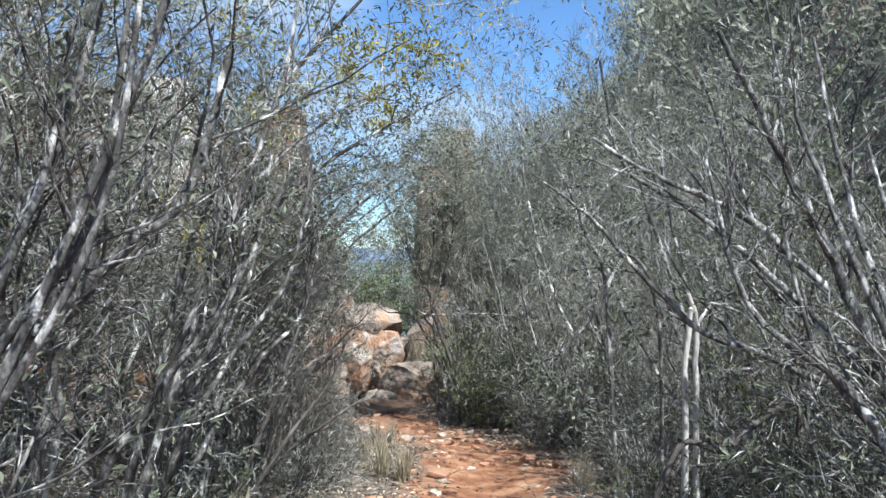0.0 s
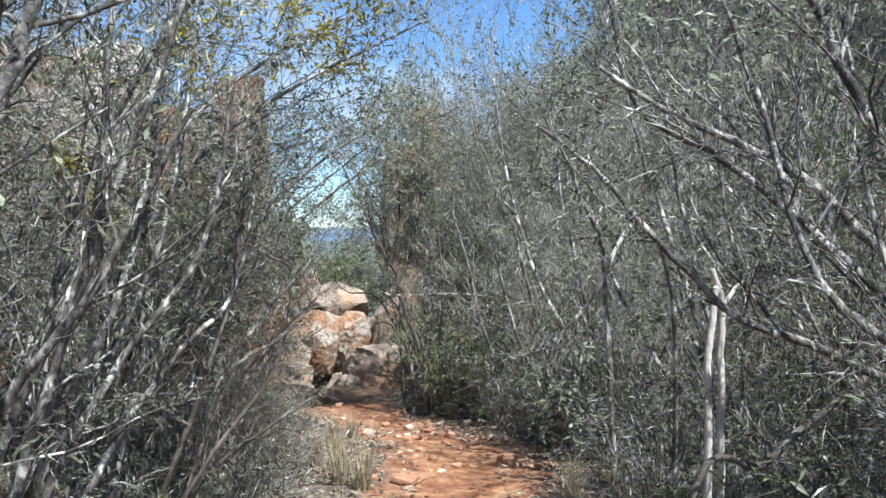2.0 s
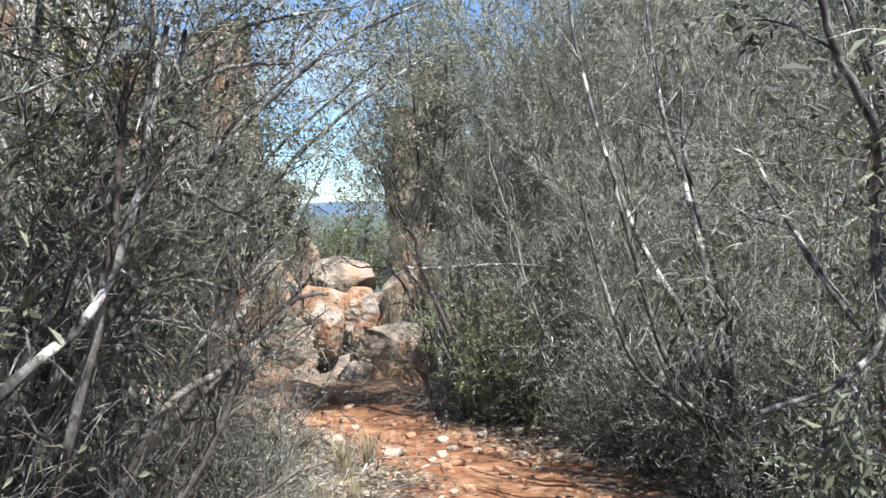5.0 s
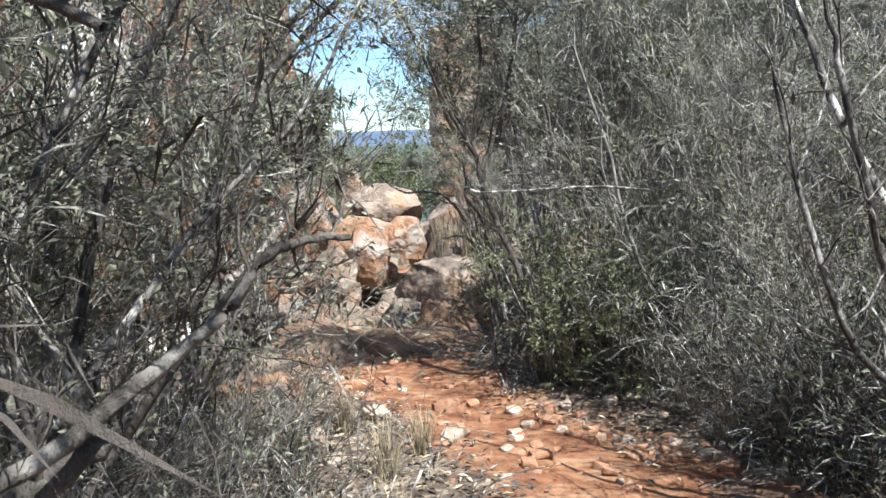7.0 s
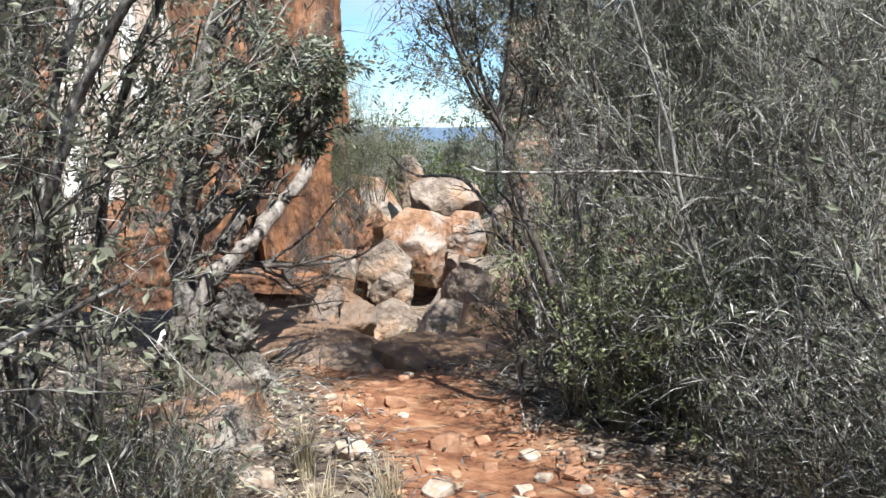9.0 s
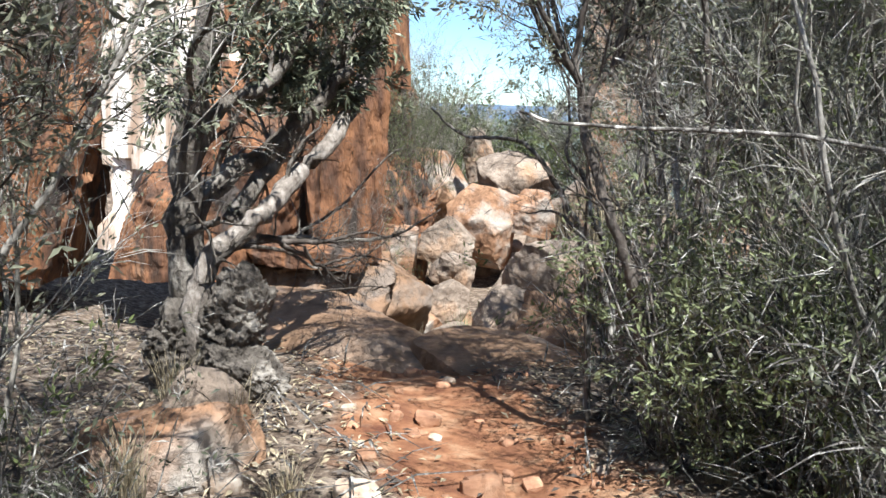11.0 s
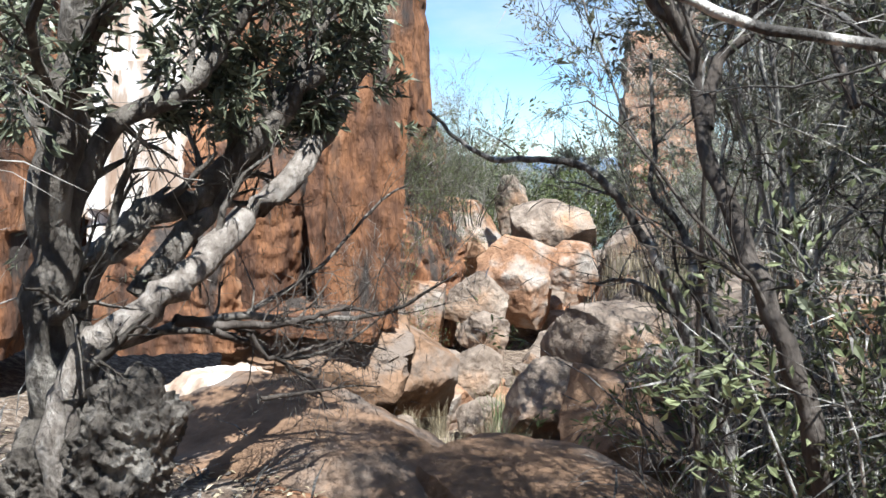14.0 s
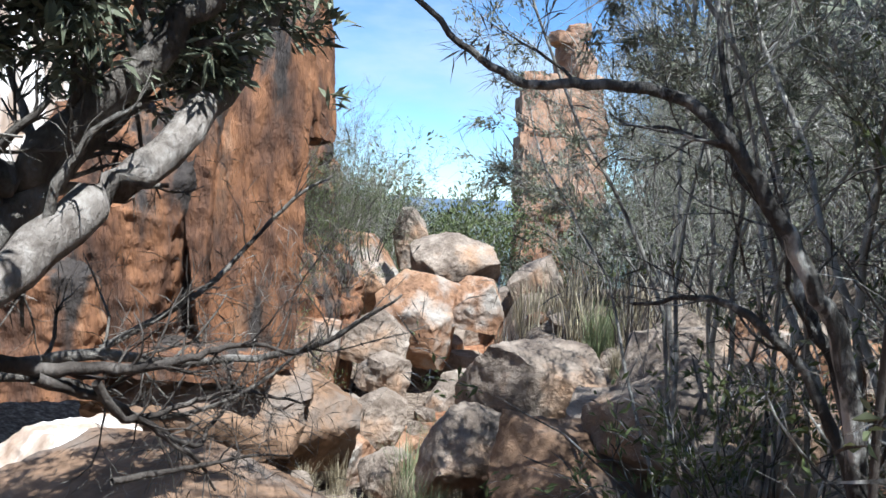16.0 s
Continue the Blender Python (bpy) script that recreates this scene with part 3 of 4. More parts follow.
protos = {
    "bare": [shrub_proto(100 + k, 3.1, 7, 0.3, LEAF_GREY, 1700, 0.036, 0.012, BARK, lean=0.85, thick=0.021, twigs=2000) for k in range(4)],
    "leafy": [shrub_proto(200 + k, 3.1, 6, 0.28, LEAF_PALE, 5200, 0.034, 0.012, BARK_TWIG, lean=0.55, thick=0.014, twigs=2800) for k in range(4)],
    "olive": [shrub_proto(300 + k, 3.1, 6, 0.28, LEAF_OLIVE, 3600, 0.05, 0.017, BARK_DARK, lean=0.5, thick=0.015, twigs=1100) for k in range(3)],
    "tall": [shrub_proto(600 + k, 3.7, 6, 0.22, LEAF_PALE, 6500, 0.036, 0.013, BARK_TWIG, lean=0.34, thick=0.015, twigs=2800) for k in range(3)],
    "grove": [shrub_proto(800 + k, 4.7, 4, 0.2, LEAF_PALE, 10500, 0.038, 0.014, BARK_TWIG, lean=0.34, thick=0.018, twigs=3600, **{"from": (0.42, 0.15, 0.15, 0)}) for k in range(3)],
    "slim": [shrub_proto(880 + k, 4.9, 4, 0.15, LEAF_PALE, 9500, 0.038, 0.014, BARK_TWIG, lean=0.1, thick=0.019, twigs=3200, shrink=0.36, shoots=(12, 6, 3, 0), **{"from": (0.52, 0.15, 0.15, 0)}) for k in range(2)],
    "pale": [shrub_proto(850 + k, 2.1, 8, 0.24, LEAF_PALE, 7500, 0.034, 0.012, BARK_DARK, lean=0.36, thick=0.012, twigs=1800, twig=0.16) for k in range(2)],
    "stalky": [shrub_proto(870 + k, 0.95, 16, 0.14, LEAF_GREY, 150, 0.03, 0.01, BARK_DARK, lean=0.3, thick=0.009, twigs=500, twig=0.16) for k in range(2)],
    "low": [shrub_proto(400 + k, 0.75, 9, 0.12, LEAF_GREY, 700, 0.032, 0.011, BARK, lean=0.9, thick=0.006, twigs=550, twig=0.14, shoots=(5, 4, 2, 0), segs=(6, 4, 3, 2), sides=(4, 3, 3, 3)) for k in range(3)],
    "green": [shrub_proto(700 + k, 1.15, 8, 0.12, LEAF_GREEN, 2600, 0.036, 0.012, BARK, lean=0.5, thick=0.007, twigs=400, twig=0.14, shoots=(5, 4, 2, 0), segs=(6, 4, 3, 2), sides=(4, 3, 3, 3)) for k in range(2)],
    "fresh": [shrub_proto(500 + k, 1.0, 6, 0.1, LEAF_OLIVE, 800, 0.045, 0.012, BARK, lean=0.7, thick=0.006, twigs=300, twig=0.14, shoots=(4, 3, 2, 0), segs=(6, 4, 3, 2), sides=(4, 3, 3, 3)) for k in range(2)],
}
LABELS = {
    "bare": "half-dead grey shrub with tangled, nearly bare branches",
    "leafy": "tall shrub with small dull grey-green leaves",
    "olive": "tall shrub with olive leaves on dark stems",
    "tall": "upright tall shrub with grey-green leaves and pale stems",
    "grove": "slender tree with a pale grey-green twiggy crown",
    "slim": "slim upright tree with fine grey-green foliage",
    "pale": "dense shoulder-high shrub with tiny pale grey leaves",
    "stalky": "dead dark shrub of thin upright stems",
    "low": "knee-high twiggy grey shrub beside the track",
    "green": "bright green leafy shrub in full sun beside the track",
    "fresh": "small shrub with fresh green leaves on thin stems",
}


def put(kind, x, y, scale=1.0, out=0.0, gap=0.4, low=0.42, group="", category="shrub"):
    """Plants a shrub, turned and moved off until it leaves the way clear."""
    p = random.choice(protos[kind])
    for go in range(24):
        m = pose(x, y, ground_z(x, y), rnd(-5, 5), rnd(-5, 5), rnd(0, 360)) @ Matrix.Scale(scale, 4)
        pts = p[2] @ np.array(m).T
        gate = y > 10 and ((pts[:, 0] < 0.5) & (pts[:, 2] > 0.9) & (pts[:, 2] < 2.2)).any()
        if clear(pts[:, :3], gap, low) and not gate:
            break
        if go % 4 == 3:
            x += out
    else:
        return None
    return plant(category, p, m, LABELS[kind], group or "thicket of " + kind + " shrubs", category)


def line_x(y):
    return float(np.interp(y, LINE_Y, LINE_X))


def track_x(y):
    return float(np.interp(y, WY, WX))


random.seed(7)
# thicket on the left as far as the twisted tree
for row, (near, far_, step) in enumerate(((1.15, 1.45, 1.25), (1.8, 2.4, 0.95), (2.9, 4.0, 1.0))):
    y = 0.6 + row * 0.4
    while y < 9.6:
        x = line_x(y) - rnd(near, far_)
        kind = random.choices(("bare", "leafy", "olive", "tall"), (7, 2, 1, 0 if row == 0 else 3) if y < 5.5 else (3, 5, 1, 2))[0]
        put(kind, x, y, rnd(0.85, 1.05) if row == 0 else rnd(1.0, 1.25), -0.12)
        y += step * rnd(0.8, 1.2)
for x, y, s in ((-0.68, 6.5, 0.75), (-0.72, 7.4, 0.8), (-0.85, 8.3, 0.85), (-1.15, 9.1, 0.95), (-1.7, 9.9, 1.0), (-2.3, 10.6, 1.0)):
    put("tall", x, y, s, -0.08)
# thicket on the right
for row, (near, far_, step) in enumerate(((1.45, 1.9, 1.7), (2.5, 3.2, 1.8), (3.6, 4.8, 2.0))):
    y = (4.7, 4.3, 2.6)[row]
    while y < 8.3:
        x = max(track_x(y), line_x(y)) + rnd(near, far_)
        kind = random.choices(("bare", "leafy", "olive"), (6, 4, 1) if y < 5.5 else (3, 6, 1))[0]
        put(kind, x, y, rnd(0.55, 0.75) if row == 0 else rnd(0.7, 0.95), 0.12)
        y += step * rnd(0.8, 1.2)
# brush that closes the view where the track bends away
for x, y, s in ((1.15, 10.55, 0.9), (1.1, 11.2, 0.95), (1.6, 11.2, 1.0), (1.5, 11.8, 1.0), (1.85, 10.7, 0.85)):
    put("tall", x, y, s, 0.05)
for row, (a, b_, ya) in enumerate(((2.1, 4.6, 10.5), (2.2, 5.0, 11.7), (3.2, 6.0, 12.9))):
    x = a
    while x < b_:
        put(random.choices(("leafy", "olive", "bare"), (6, 1, 2))[0], x, ya + rnd(-0.25, 0.25), rnd(0.85, 1.1), 0.1)
        x += rnd(0.65, 0.9)
for x, y, s in ((2.1, 8.2, 0.6), (2.5, 7.6, 0.8)):
    put("leafy", x, y, s, 0.1)
# slender trees whose crowns close the view above the brush
for x, y, s in ((1.4, 12.3, 0.95), (1.75, 11.8, 0.95), (1.5, 13.0, 1.1), (2.4, 11.6, 0.95), (2.3, 12.7, 1.05), (3.1, 12.2, 1.0), (3.9, 11.2, 1.0), (4.3, 12.6, 1.05)):
    put("grove", x, y, s, 0.05, group="grove behind the brush", category="tree")
for x, y, s in ((1.08, 14.4, 1.0), (1.38, 15.0, 1.05), (1.3, 13.5, 0.9)):
    p = random.choice(protos["slim"])
    plant("tree", p, pose(x, y, ground_z(x, y), 0, 0, rnd(0, 360)) @ Matrix.Scale(s, 4), LABELS["slim"], "slim trees below the ledge", "tree")
# dense pale shrubs crowding the track from the west
for x, y, s in ((-0.85, 7.75, 1.0), (-0.9, 7.1, 1.0), (-1.25, 8.35, 1.05), (-0.62, 6.75, 0.72), (-1.5, 7.4, 1.15), (-0.6, 7.5, 0.85), (-0.55, 7.9, 0.95), (-0.62, 8.3, 0.95)):
    put("pale", x, y, s, -0.04, 0.42, 0.2, "pale shrubs beside the track")
for x, y, s in ((-0.2, 6.75, 1.0), (-0.3, 7.05, 1.1), (-0.36, 6.5, 0.9)):
    put("stalky", x, y, s, -0.04, 0.35, 0.2, "dark dead shrubs beside the track")
# low growth along the track
for k in range(44):
    y = rnd(2.5, 11.2)
    side = random.choice((-1, 1))
    x = (line_x(y) if side < 0 else max(track_x(y), line_x(y))) + side * rnd(0.65, 1.7)
    if side < 0 and y > 9.6:
        continue
    put("low" if rnd(0, 1) < 0.88 else "fresh", x, y, rnd(0.55, 1.0), side * 0.1)
for k in range(30):
    put("low", rnd(0.65, 2.6), rnd(10.0, 11.0), rnd(0.9, 1.7), 0.06)
for k in range(26):
    put("low", rnd(1.9, 3.2), rnd(7.0, 9.6), rnd(0.8, 1.4), 0.06)
for k in range(22):
    put("low", rnd(1.9, 3.6), rnd(2.6, 5.5), rnd(0.8, 1.5), 0.06)
for x, y, s in ((2.9, 3.5, 0.6), (3.4, 4.4, 0.7), (2.6, 4.9, 0.55)):
    put("bare", x, y, s, 0.1)
for x, y, s in ((-0.4, 6.2, 0.4), (-0.42, 7.1, 0.48), (-0.5, 7.9, 0.5), (-0.6, 8.7, 0.55), (-0.85, 9.4, 0.6)):
    put("leafy", x, y, s, -0.05)
for x, y, s in ((-0.38, 5.5, 0.5), (-0.36, 6.1, 0.5), (-0.6, 4.8, 0.6), (-0.75, 5.6, 0.8)):
    put("bare", x, y, s, -0.05)
for x, y, s in ((-0.1, 6.45, 1.2), (-0.12, 7.1, 1.1), (-0.25, 7.8, 1.2), (-0.1, 8.6, 0.9), (-0.3, 9.1, 1.0)):
    put("low", x, y, s, -0.05)
for x, y, s in ((0.95, 10.35, 0.8), (1.2, 9.95, 1.0), (0.85, 12.4, 1.2), (1.0, 12.9, 1.4)):
    put("fresh", x, y, s, 0.08)


def bent(points, n=5):
    """A rounded line through a few points."""
    p = [Vector(q) for q in points]
    p = [p[0] * 2 - p[1]] + p + [p[-1] * 2 - p[-2]]
    out = []
    for i in range(1, len(p) - 2):
        for k in range(n):
            t = k / n
            out.append(0.5 * (2 * p[i] + (p[i + 1] - p[i - 1]) * t + (2 * p[i - 1] - 5 * p[i] + 4 * p[i + 1] - p[i + 2]) * t * t + (3 * p[i] - p[i - 1] - 3 * p[i + 1] + p[i + 2]) * t ** 3))
    return out + [p[-2]]


TWIGGY = dict(SHRUB, levels=3, segs=(6, 6, 4, 3), sides=(5, 4, 3, 3), shoots=(4, 5, 4, 0), leaf_level=2, rise=(0.1, 0.2, 0.2, 0.1))


def tree(name, seed, limbs, bark, label, leaf=None, category="tree", knots=0.12, bare_below=-9.0):
    """A tree or dead branch: main limbs along given lines, each with its own shoots; limbs are (points, r0, r1, shoots, shoot length)."""
    random.seed(seed)
    root = tagged(new(name), label, category)
    tips = []
    for points, r0, r1, shoots, reach, *own in limbs:
        s = Shape()
        line = bent(points)
        for q in line[1:]:
            q += Vector((rnd(-1, 1), rnd(-1, 1), rnd(-1, 1))) * r0 * 0.25
        n = len(line)
        rad = [(r0 + (r1 - r0) * k / (n - 1)) * (1 + knots * noise.noise(Vector((k * 0.9, seed, r0 * 50)))) for k in range(n)]
        s.tube(line, rad, 9 if r0 > 0.03 else 7)
        if r1 > 0.008:
            s.tube([line[-1], line[-1] + (line[-1] - line[-2]).normalized() * r1 * 0.6], [rad[-1], 0.001], 9 if r0 > 0.03 else 7)
        main = under("limb", s.mesh("limb", own[0] if own else bark), root)
        s, got = Shape(), []
        for _ in range(shoots):
            k = random.randint(n // 4, n - 2)
            along = (line[k + 1] - line[k]).normalized()
            out = along.cross(Vector((rnd(-1, 1), rnd(-1, 1), rnd(-1, 1)))).normalized()
            mark = (len(s.v), len(s.f), len(got))
            limb(s, line[k], (along * 0.8 + out + Vector((0, 0, 0.25))).normalized(), reach * rnd(0.5, 1.1), rad[k] * rnd(0.3, 0.5), 1, TWIGGY, got)
            if not clear(np.array([tuple(v) for v in s.v[mark[0]:]]), 0.28, 0.0, 1.9, 0.6):
                del s.v[mark[0]:], s.f[mark[1]:], got[mark[2]:]
        if got:
            twigs_on(s, got, 16 * shoots, 0.10, 0.004)
        tips += [g for g in got if g[0][0].z > bare_below]
        if s.f:
            tagged(under("twig", s.mesh("twig", bark), main), kind="stuff")
    if leaf and tips:
        mat, count, length, width, droop = leaf
        under("crown", leaves_on(tips, count, length, width, droop, off=True).mesh("crown", mat, False), root)
    return root


GREY_LEAF = (LEAF_GREY, 2200, 0.034, 0.011, 0.0)
tree("shrub_tree", 21, [
    ([(-1.35, 2.5, 0.7), (-1.2, 2.55, 1.6), (-1.06, 2.6, 1.95), (-0.87, 2.6, 2.09), (-0.67, 2.6, 2.31), (-0.5, 2.65, 2.49), (-0.42, 2.8, 2.95)], 0.036, 0.012, 13, 1.0),
    ([(-1.2, 3.3, 0.7), (-1.02, 3.3, 1.34), (-0.76, 3.3, 1.76), (-0.52, 3.35, 2.1), (-0.3, 3.5, 2.6)], 0.024, 0.008, 10, 0.9),
    ([(-1.25, 2.9, 0.7), (-1.05, 3.0, 1.9), (-0.95, 3.0, 2.5), (-0.8, 3.1, 3.2)], 0.026, 0.01, 9, 0.9),
    ([(-1.1, 4.3, 0.7), (-0.85, 4.5, 1.3), (-0.6, 4.7, 1.7), (-0.4, 4.9, 1.95), (-0.32, 5.1, 2.5)], 0.02, 0.006, 9, 0.8),
], BARK, "spreading grey tree with pale lichened limbs over the track", GREY_LEAF)
tree("shrub_tree", 22, [
    ([(2.75, 3.9, 0.7), (2.34, 3.6, 1.69), (2.05, 3.6, 2.35), (1.82, 3.6, 2.8), (1.56, 3.6, 3.27)], 0.036, 0.012, 12, 0.9),
    ([(2.9, 4.1, 0.7), (2.58, 4.0, 1.43), (2.1, 4.0, 1.73), (1.67, 4.0, 1.9), (1.33, 4.0, 2.2), (1.07, 4.0, 2.48), (0.85, 4.0, 2.64)], 0.026, 0.006, 12, 0.8),
    ([(2.34, 3.6, 1.69), (2.0, 3.8, 2.1), (1.6, 4.0, 2.5), (1.3, 4.2, 2.75), (1.2, 4.3, 3.3)], 0.02, 0.007, 9, 0.7),
    ([(2.3, 4.0, 2.1), (1.9, 4.0, 2.45), (1.62, 4.0, 2.58), (1.36, 4.0, 2.7), (1.1, 4.0, 2.85)], 0.024, 0.008, 7, 0.6),
    ([(2.6, 4.5, 0.7), (2.4, 4.7, 1.9), (2.2, 4.8, 2.6), (1.9, 4.8, 3.4)], 0.022, 0.008, 10, 0.9),
], BARK, "leaning grey tree with forking bare limbs beside the track", GREY_LEAF)
tree("dead_tree", 23, [([(1.69, 4.4, 0.65), (1.71, 4.4, 1.25), (1.70, 4.4, 1.65), (1.735, 4.4, 2.0)], 0.02, 0.015, 0, 0)], BARK_PALE, "broken bleached white dead stem standing upright", category="dead tree")
tree("dead_tree", 24, [
    ([(1.78, 4.42, 0.65), (1.775, 4.42, 1.3), (1.765, 4.42, 1.7), (1.77, 4.42, 1.93), (1.72, 4.42, 2.07)], 0.018, 0.014, 0, 0),
    ([(1.77, 4.42, 1.9), (1.82, 4.43, 1.97), (1.87, 4.44, 2.02)], 0.012, 0.006, 0, 0),
], BARK_PALE, "forked bleached white dead stem standing upright", category="dead tree")
tree("fallen_branch", 25, [([(1.3, 3.9, 0.85), (1.54, 4.0, 1.34), (1.79, 4.1, 1.3), (2.05, 4.2, 1.44), (2.45, 4.4, 1.61), (2.97, 4.6, 1.8)], 0.014, 0.02, 4, 0.5)], BARK_DARK, "dark fallen branch propped among the shrubs", category="branch")
tree("shrub_tree", 26, [
    ([(1.55, 5.2, 0.55), (1.5, 5.2, 1.5), (1.47, 5.2, 2.0), (1.41, 5.1, 2.22), (1.32, 5.1, 2.39), (1.26, 5.1, 2.56), (1.17, 5.1, 2.75)], 0.018, 0.008, 7, 0.6),
    ([(1.7, 4.8, 0.6), (1.62, 4.6, 1.9), (1.44, 4.59, 2.28), (1.25, 4.6, 1.95), (1.05, 4.62, 1.72), (0.86, 4.6, 1.66)], 0.013, 0.005, 6, 0.4),
], BARK, "thin crooked tree with a dark knotted stem", (LEAF_GREY, 1500, 0.04, 0.013, 0.0))
tree("dead_branch", 27, [
    ([(-0.75, 5.3, 0.75), (-0.5, 5.4, 1.45), (-0.31, 5.6, 1.6), (-0.25, 5.77, 1.64), (-0.18, 5.8, 1.69), (-0.13, 5.9, 1.76), (-0.08, 5.95, 1.77), (-0.02, 6.0, 1.77)], 0.014, 0.006, 7, 0.35),
    ([(-0.8, 5.6, 0.75), (-0.6, 5.6, 1.3), (-0.42, 5.6, 1.5), (-0.3, 5.65, 1.57)], 0.024, 0.016, 3, 0.3),
], BARK_TWISTED, "broken grey dead limb leaning towards the track", category="branch")
tree("twisted_tree", 28, [
    ([(-1.42, 11.1, 0.0), (-1.48, 11.05, 0.5), (-1.39, 11.1, 0.78), (-1.23, 11.3, 0.96), (-1.11, 11.6, 1.17), (-0.96, 12.0, 1.44), (-0.89, 12.5, 1.83), (-0.82, 12.8, 2.3)], 0.07, 0.045, 5, 0.5, BARK_LIMB),
    ([(-1.62, 11.25, 0.0), (-1.61, 11.2, 0.67), (-1.62, 11.2, 1.03), (-1.54, 11.2, 1.49), (-1.46, 11.2, 1.9), (-1.35, 11.4, 2.6)], 0.11, 0.05, 10, 0.9),
    ([(-1.6, 11.3, 0.6), (-1.61, 11.4, 1.0), (-1.45, 11.6, 1.24), (-1.33, 11.8, 1.32), (-1.07, 11.9, 1.59), (-0.88, 12.0, 1.84)], 0.075, 0.04, 14, 0.55),
    ([(-1.57, 11.2, 1.0), (-1.58, 11.3, 1.25), (-1.45, 11.4, 1.59), (-1.21, 11.5, 1.72), (-1.07, 11.6, 1.95), (-0.9, 11.7, 2.3)], 0.052, 0.025, 13, 0.55),
    ([(-1.5, 11.6, 0.9), (-1.3, 11.9, 1.3), (-1.1, 12.2, 1.7), (-0.95, 12.5, 2.3)], 0.06, 0.03, 12, 0.5),
    ([(-1.6, 11.6, 0.7), (-1.52, 12.0, 0.71), (-1.25, 12.1, 0.74), (-1.01, 12.2, 0.71), (-0.69, 12.3, 0.74), (-0.5, 12.3, 0.83), (-0.34, 12.4, 0.94)], 0.026, 0.004, 14, 0.42),
    ([(-1.55, 11.8, 0.72), (-1.34, 12.1, 0.65), (-1.14, 12.2, 0.52), (-0.84, 12.2, 0.61), (-0.61, 12.3, 0.79)], 0.016, 0.004, 16, 0.42),
    ([(-1.3, 12.2, 0.74), (-1.05, 12.4, 0.91), (-0.95, 12.5, 1.03), (-0.77, 12.6, 1.25), (-0.65, 12.7, 1.34)], 0.013, 0.005, 8, 0.3),
], BARK_TWISTED, "old twisted tree with dark lichened limbs and leathery leaves", (LEAF_BROAD, 8500, 0.075, 0.019, 0.35), bare_below=1.55)
tree("dead_branch", 41, [
    ([(-1.29, 11.50, 0.84), (-1.19, 11.62, 0.80), (-1.10, 11.73, 0.78), (-0.98, 11.85, 0.77), (-0.89, 11.97, 0.78), (-0.78, 12.08, 0.80), (-0.65, 12.20, 0.75)], 0.024, 0.005, 10, 0.3),
    ([(-1.18, 11.60, 0.78), (-1.14, 11.72, 0.72), (-1.09, 11.83, 0.67), (-1.05, 11.95, 0.59), (-0.96, 12.07, 0.61), (-0.82, 12.18, 0.63), (-0.66, 12.30, 0.57)], 0.018, 0.004, 12, 0.3),
    ([(-1.07, 11.70, 0.75), (-1.04, 11.78, 0.64), (-1.01, 11.86, 0.61), (-0.98, 11.94, 0.54), (-0.91, 12.02, 0.45), (-0.88, 12.10, 0.33)], 0.014, 0.004, 10, 0.3),
    ([(-1.02, 11.90, 0.60), (-0.98, 11.98, 0.53), (-0.92, 12.06, 0.48), (-0.92, 12.14, 0.51), (-0.89, 12.22, 0.56), (-0.84, 12.30, 0.70)], 0.011, 0.003, 10, 0.25),
    ([(-1.07, 11.80, 0.45), (-0.97, 11.93, 0.44), (-0.88, 12.05, 0.43), (-0.78, 12.18, 0.42), (-0.68, 12.30, 0.39)], 0.011, 0.003, 8, 0.25),
], BARK_DARK, "tangle of dark dead limbs hanging under the twisted tree", category="branch")
tree("small_tree", 29, [
    ([(0.66, 11.05, -0.05), (0.63, 11.05, 0.6), (0.57, 11.05, 1.01), (0.52, 11.05, 1.12), (0.45, 11.05, 1.24), (0.37, 11.05, 1.36), (0.28, 11.05, 1.45), (0.11, 11.05, 1.47), (0.0, 11.05, 1.47), (-0.09, 11.05, 1.52), (-0.19, 11.05, 1.61)], 0.021, 0.005, 3, 0.25),
    ([(0.8, 11.3, -0.05), (0.76, 11.3, 0.5), (0.63, 11.3, 0.89), (0.5, 11.35, 1.04), (0.41, 11.4, 1.07), (0.28, 11.5, 1.04)], 0.018, 0.004, 12, 0.45),
    ([(0.82, 11.4, -0.05), (0.74, 11.4, 0.8), (0.64, 11.4, 1.04), (0.6, 11.5, 1.23), (0.49, 11.5, 1.37), (0.5, 11.6, 1.52), (0.48, 11.7, 1.85)], 0.02, 0.006, 8, 0.5),
    ([(0.9, 11.5, -0.05), (0.95, 11.5, 0.9), (0.9, 11.5, 1.5), (0.8, 11.6, 2.3)], 0.018, 0.006, 12, 0.7),
], BARK, "small bare grey tree with one arching branch")
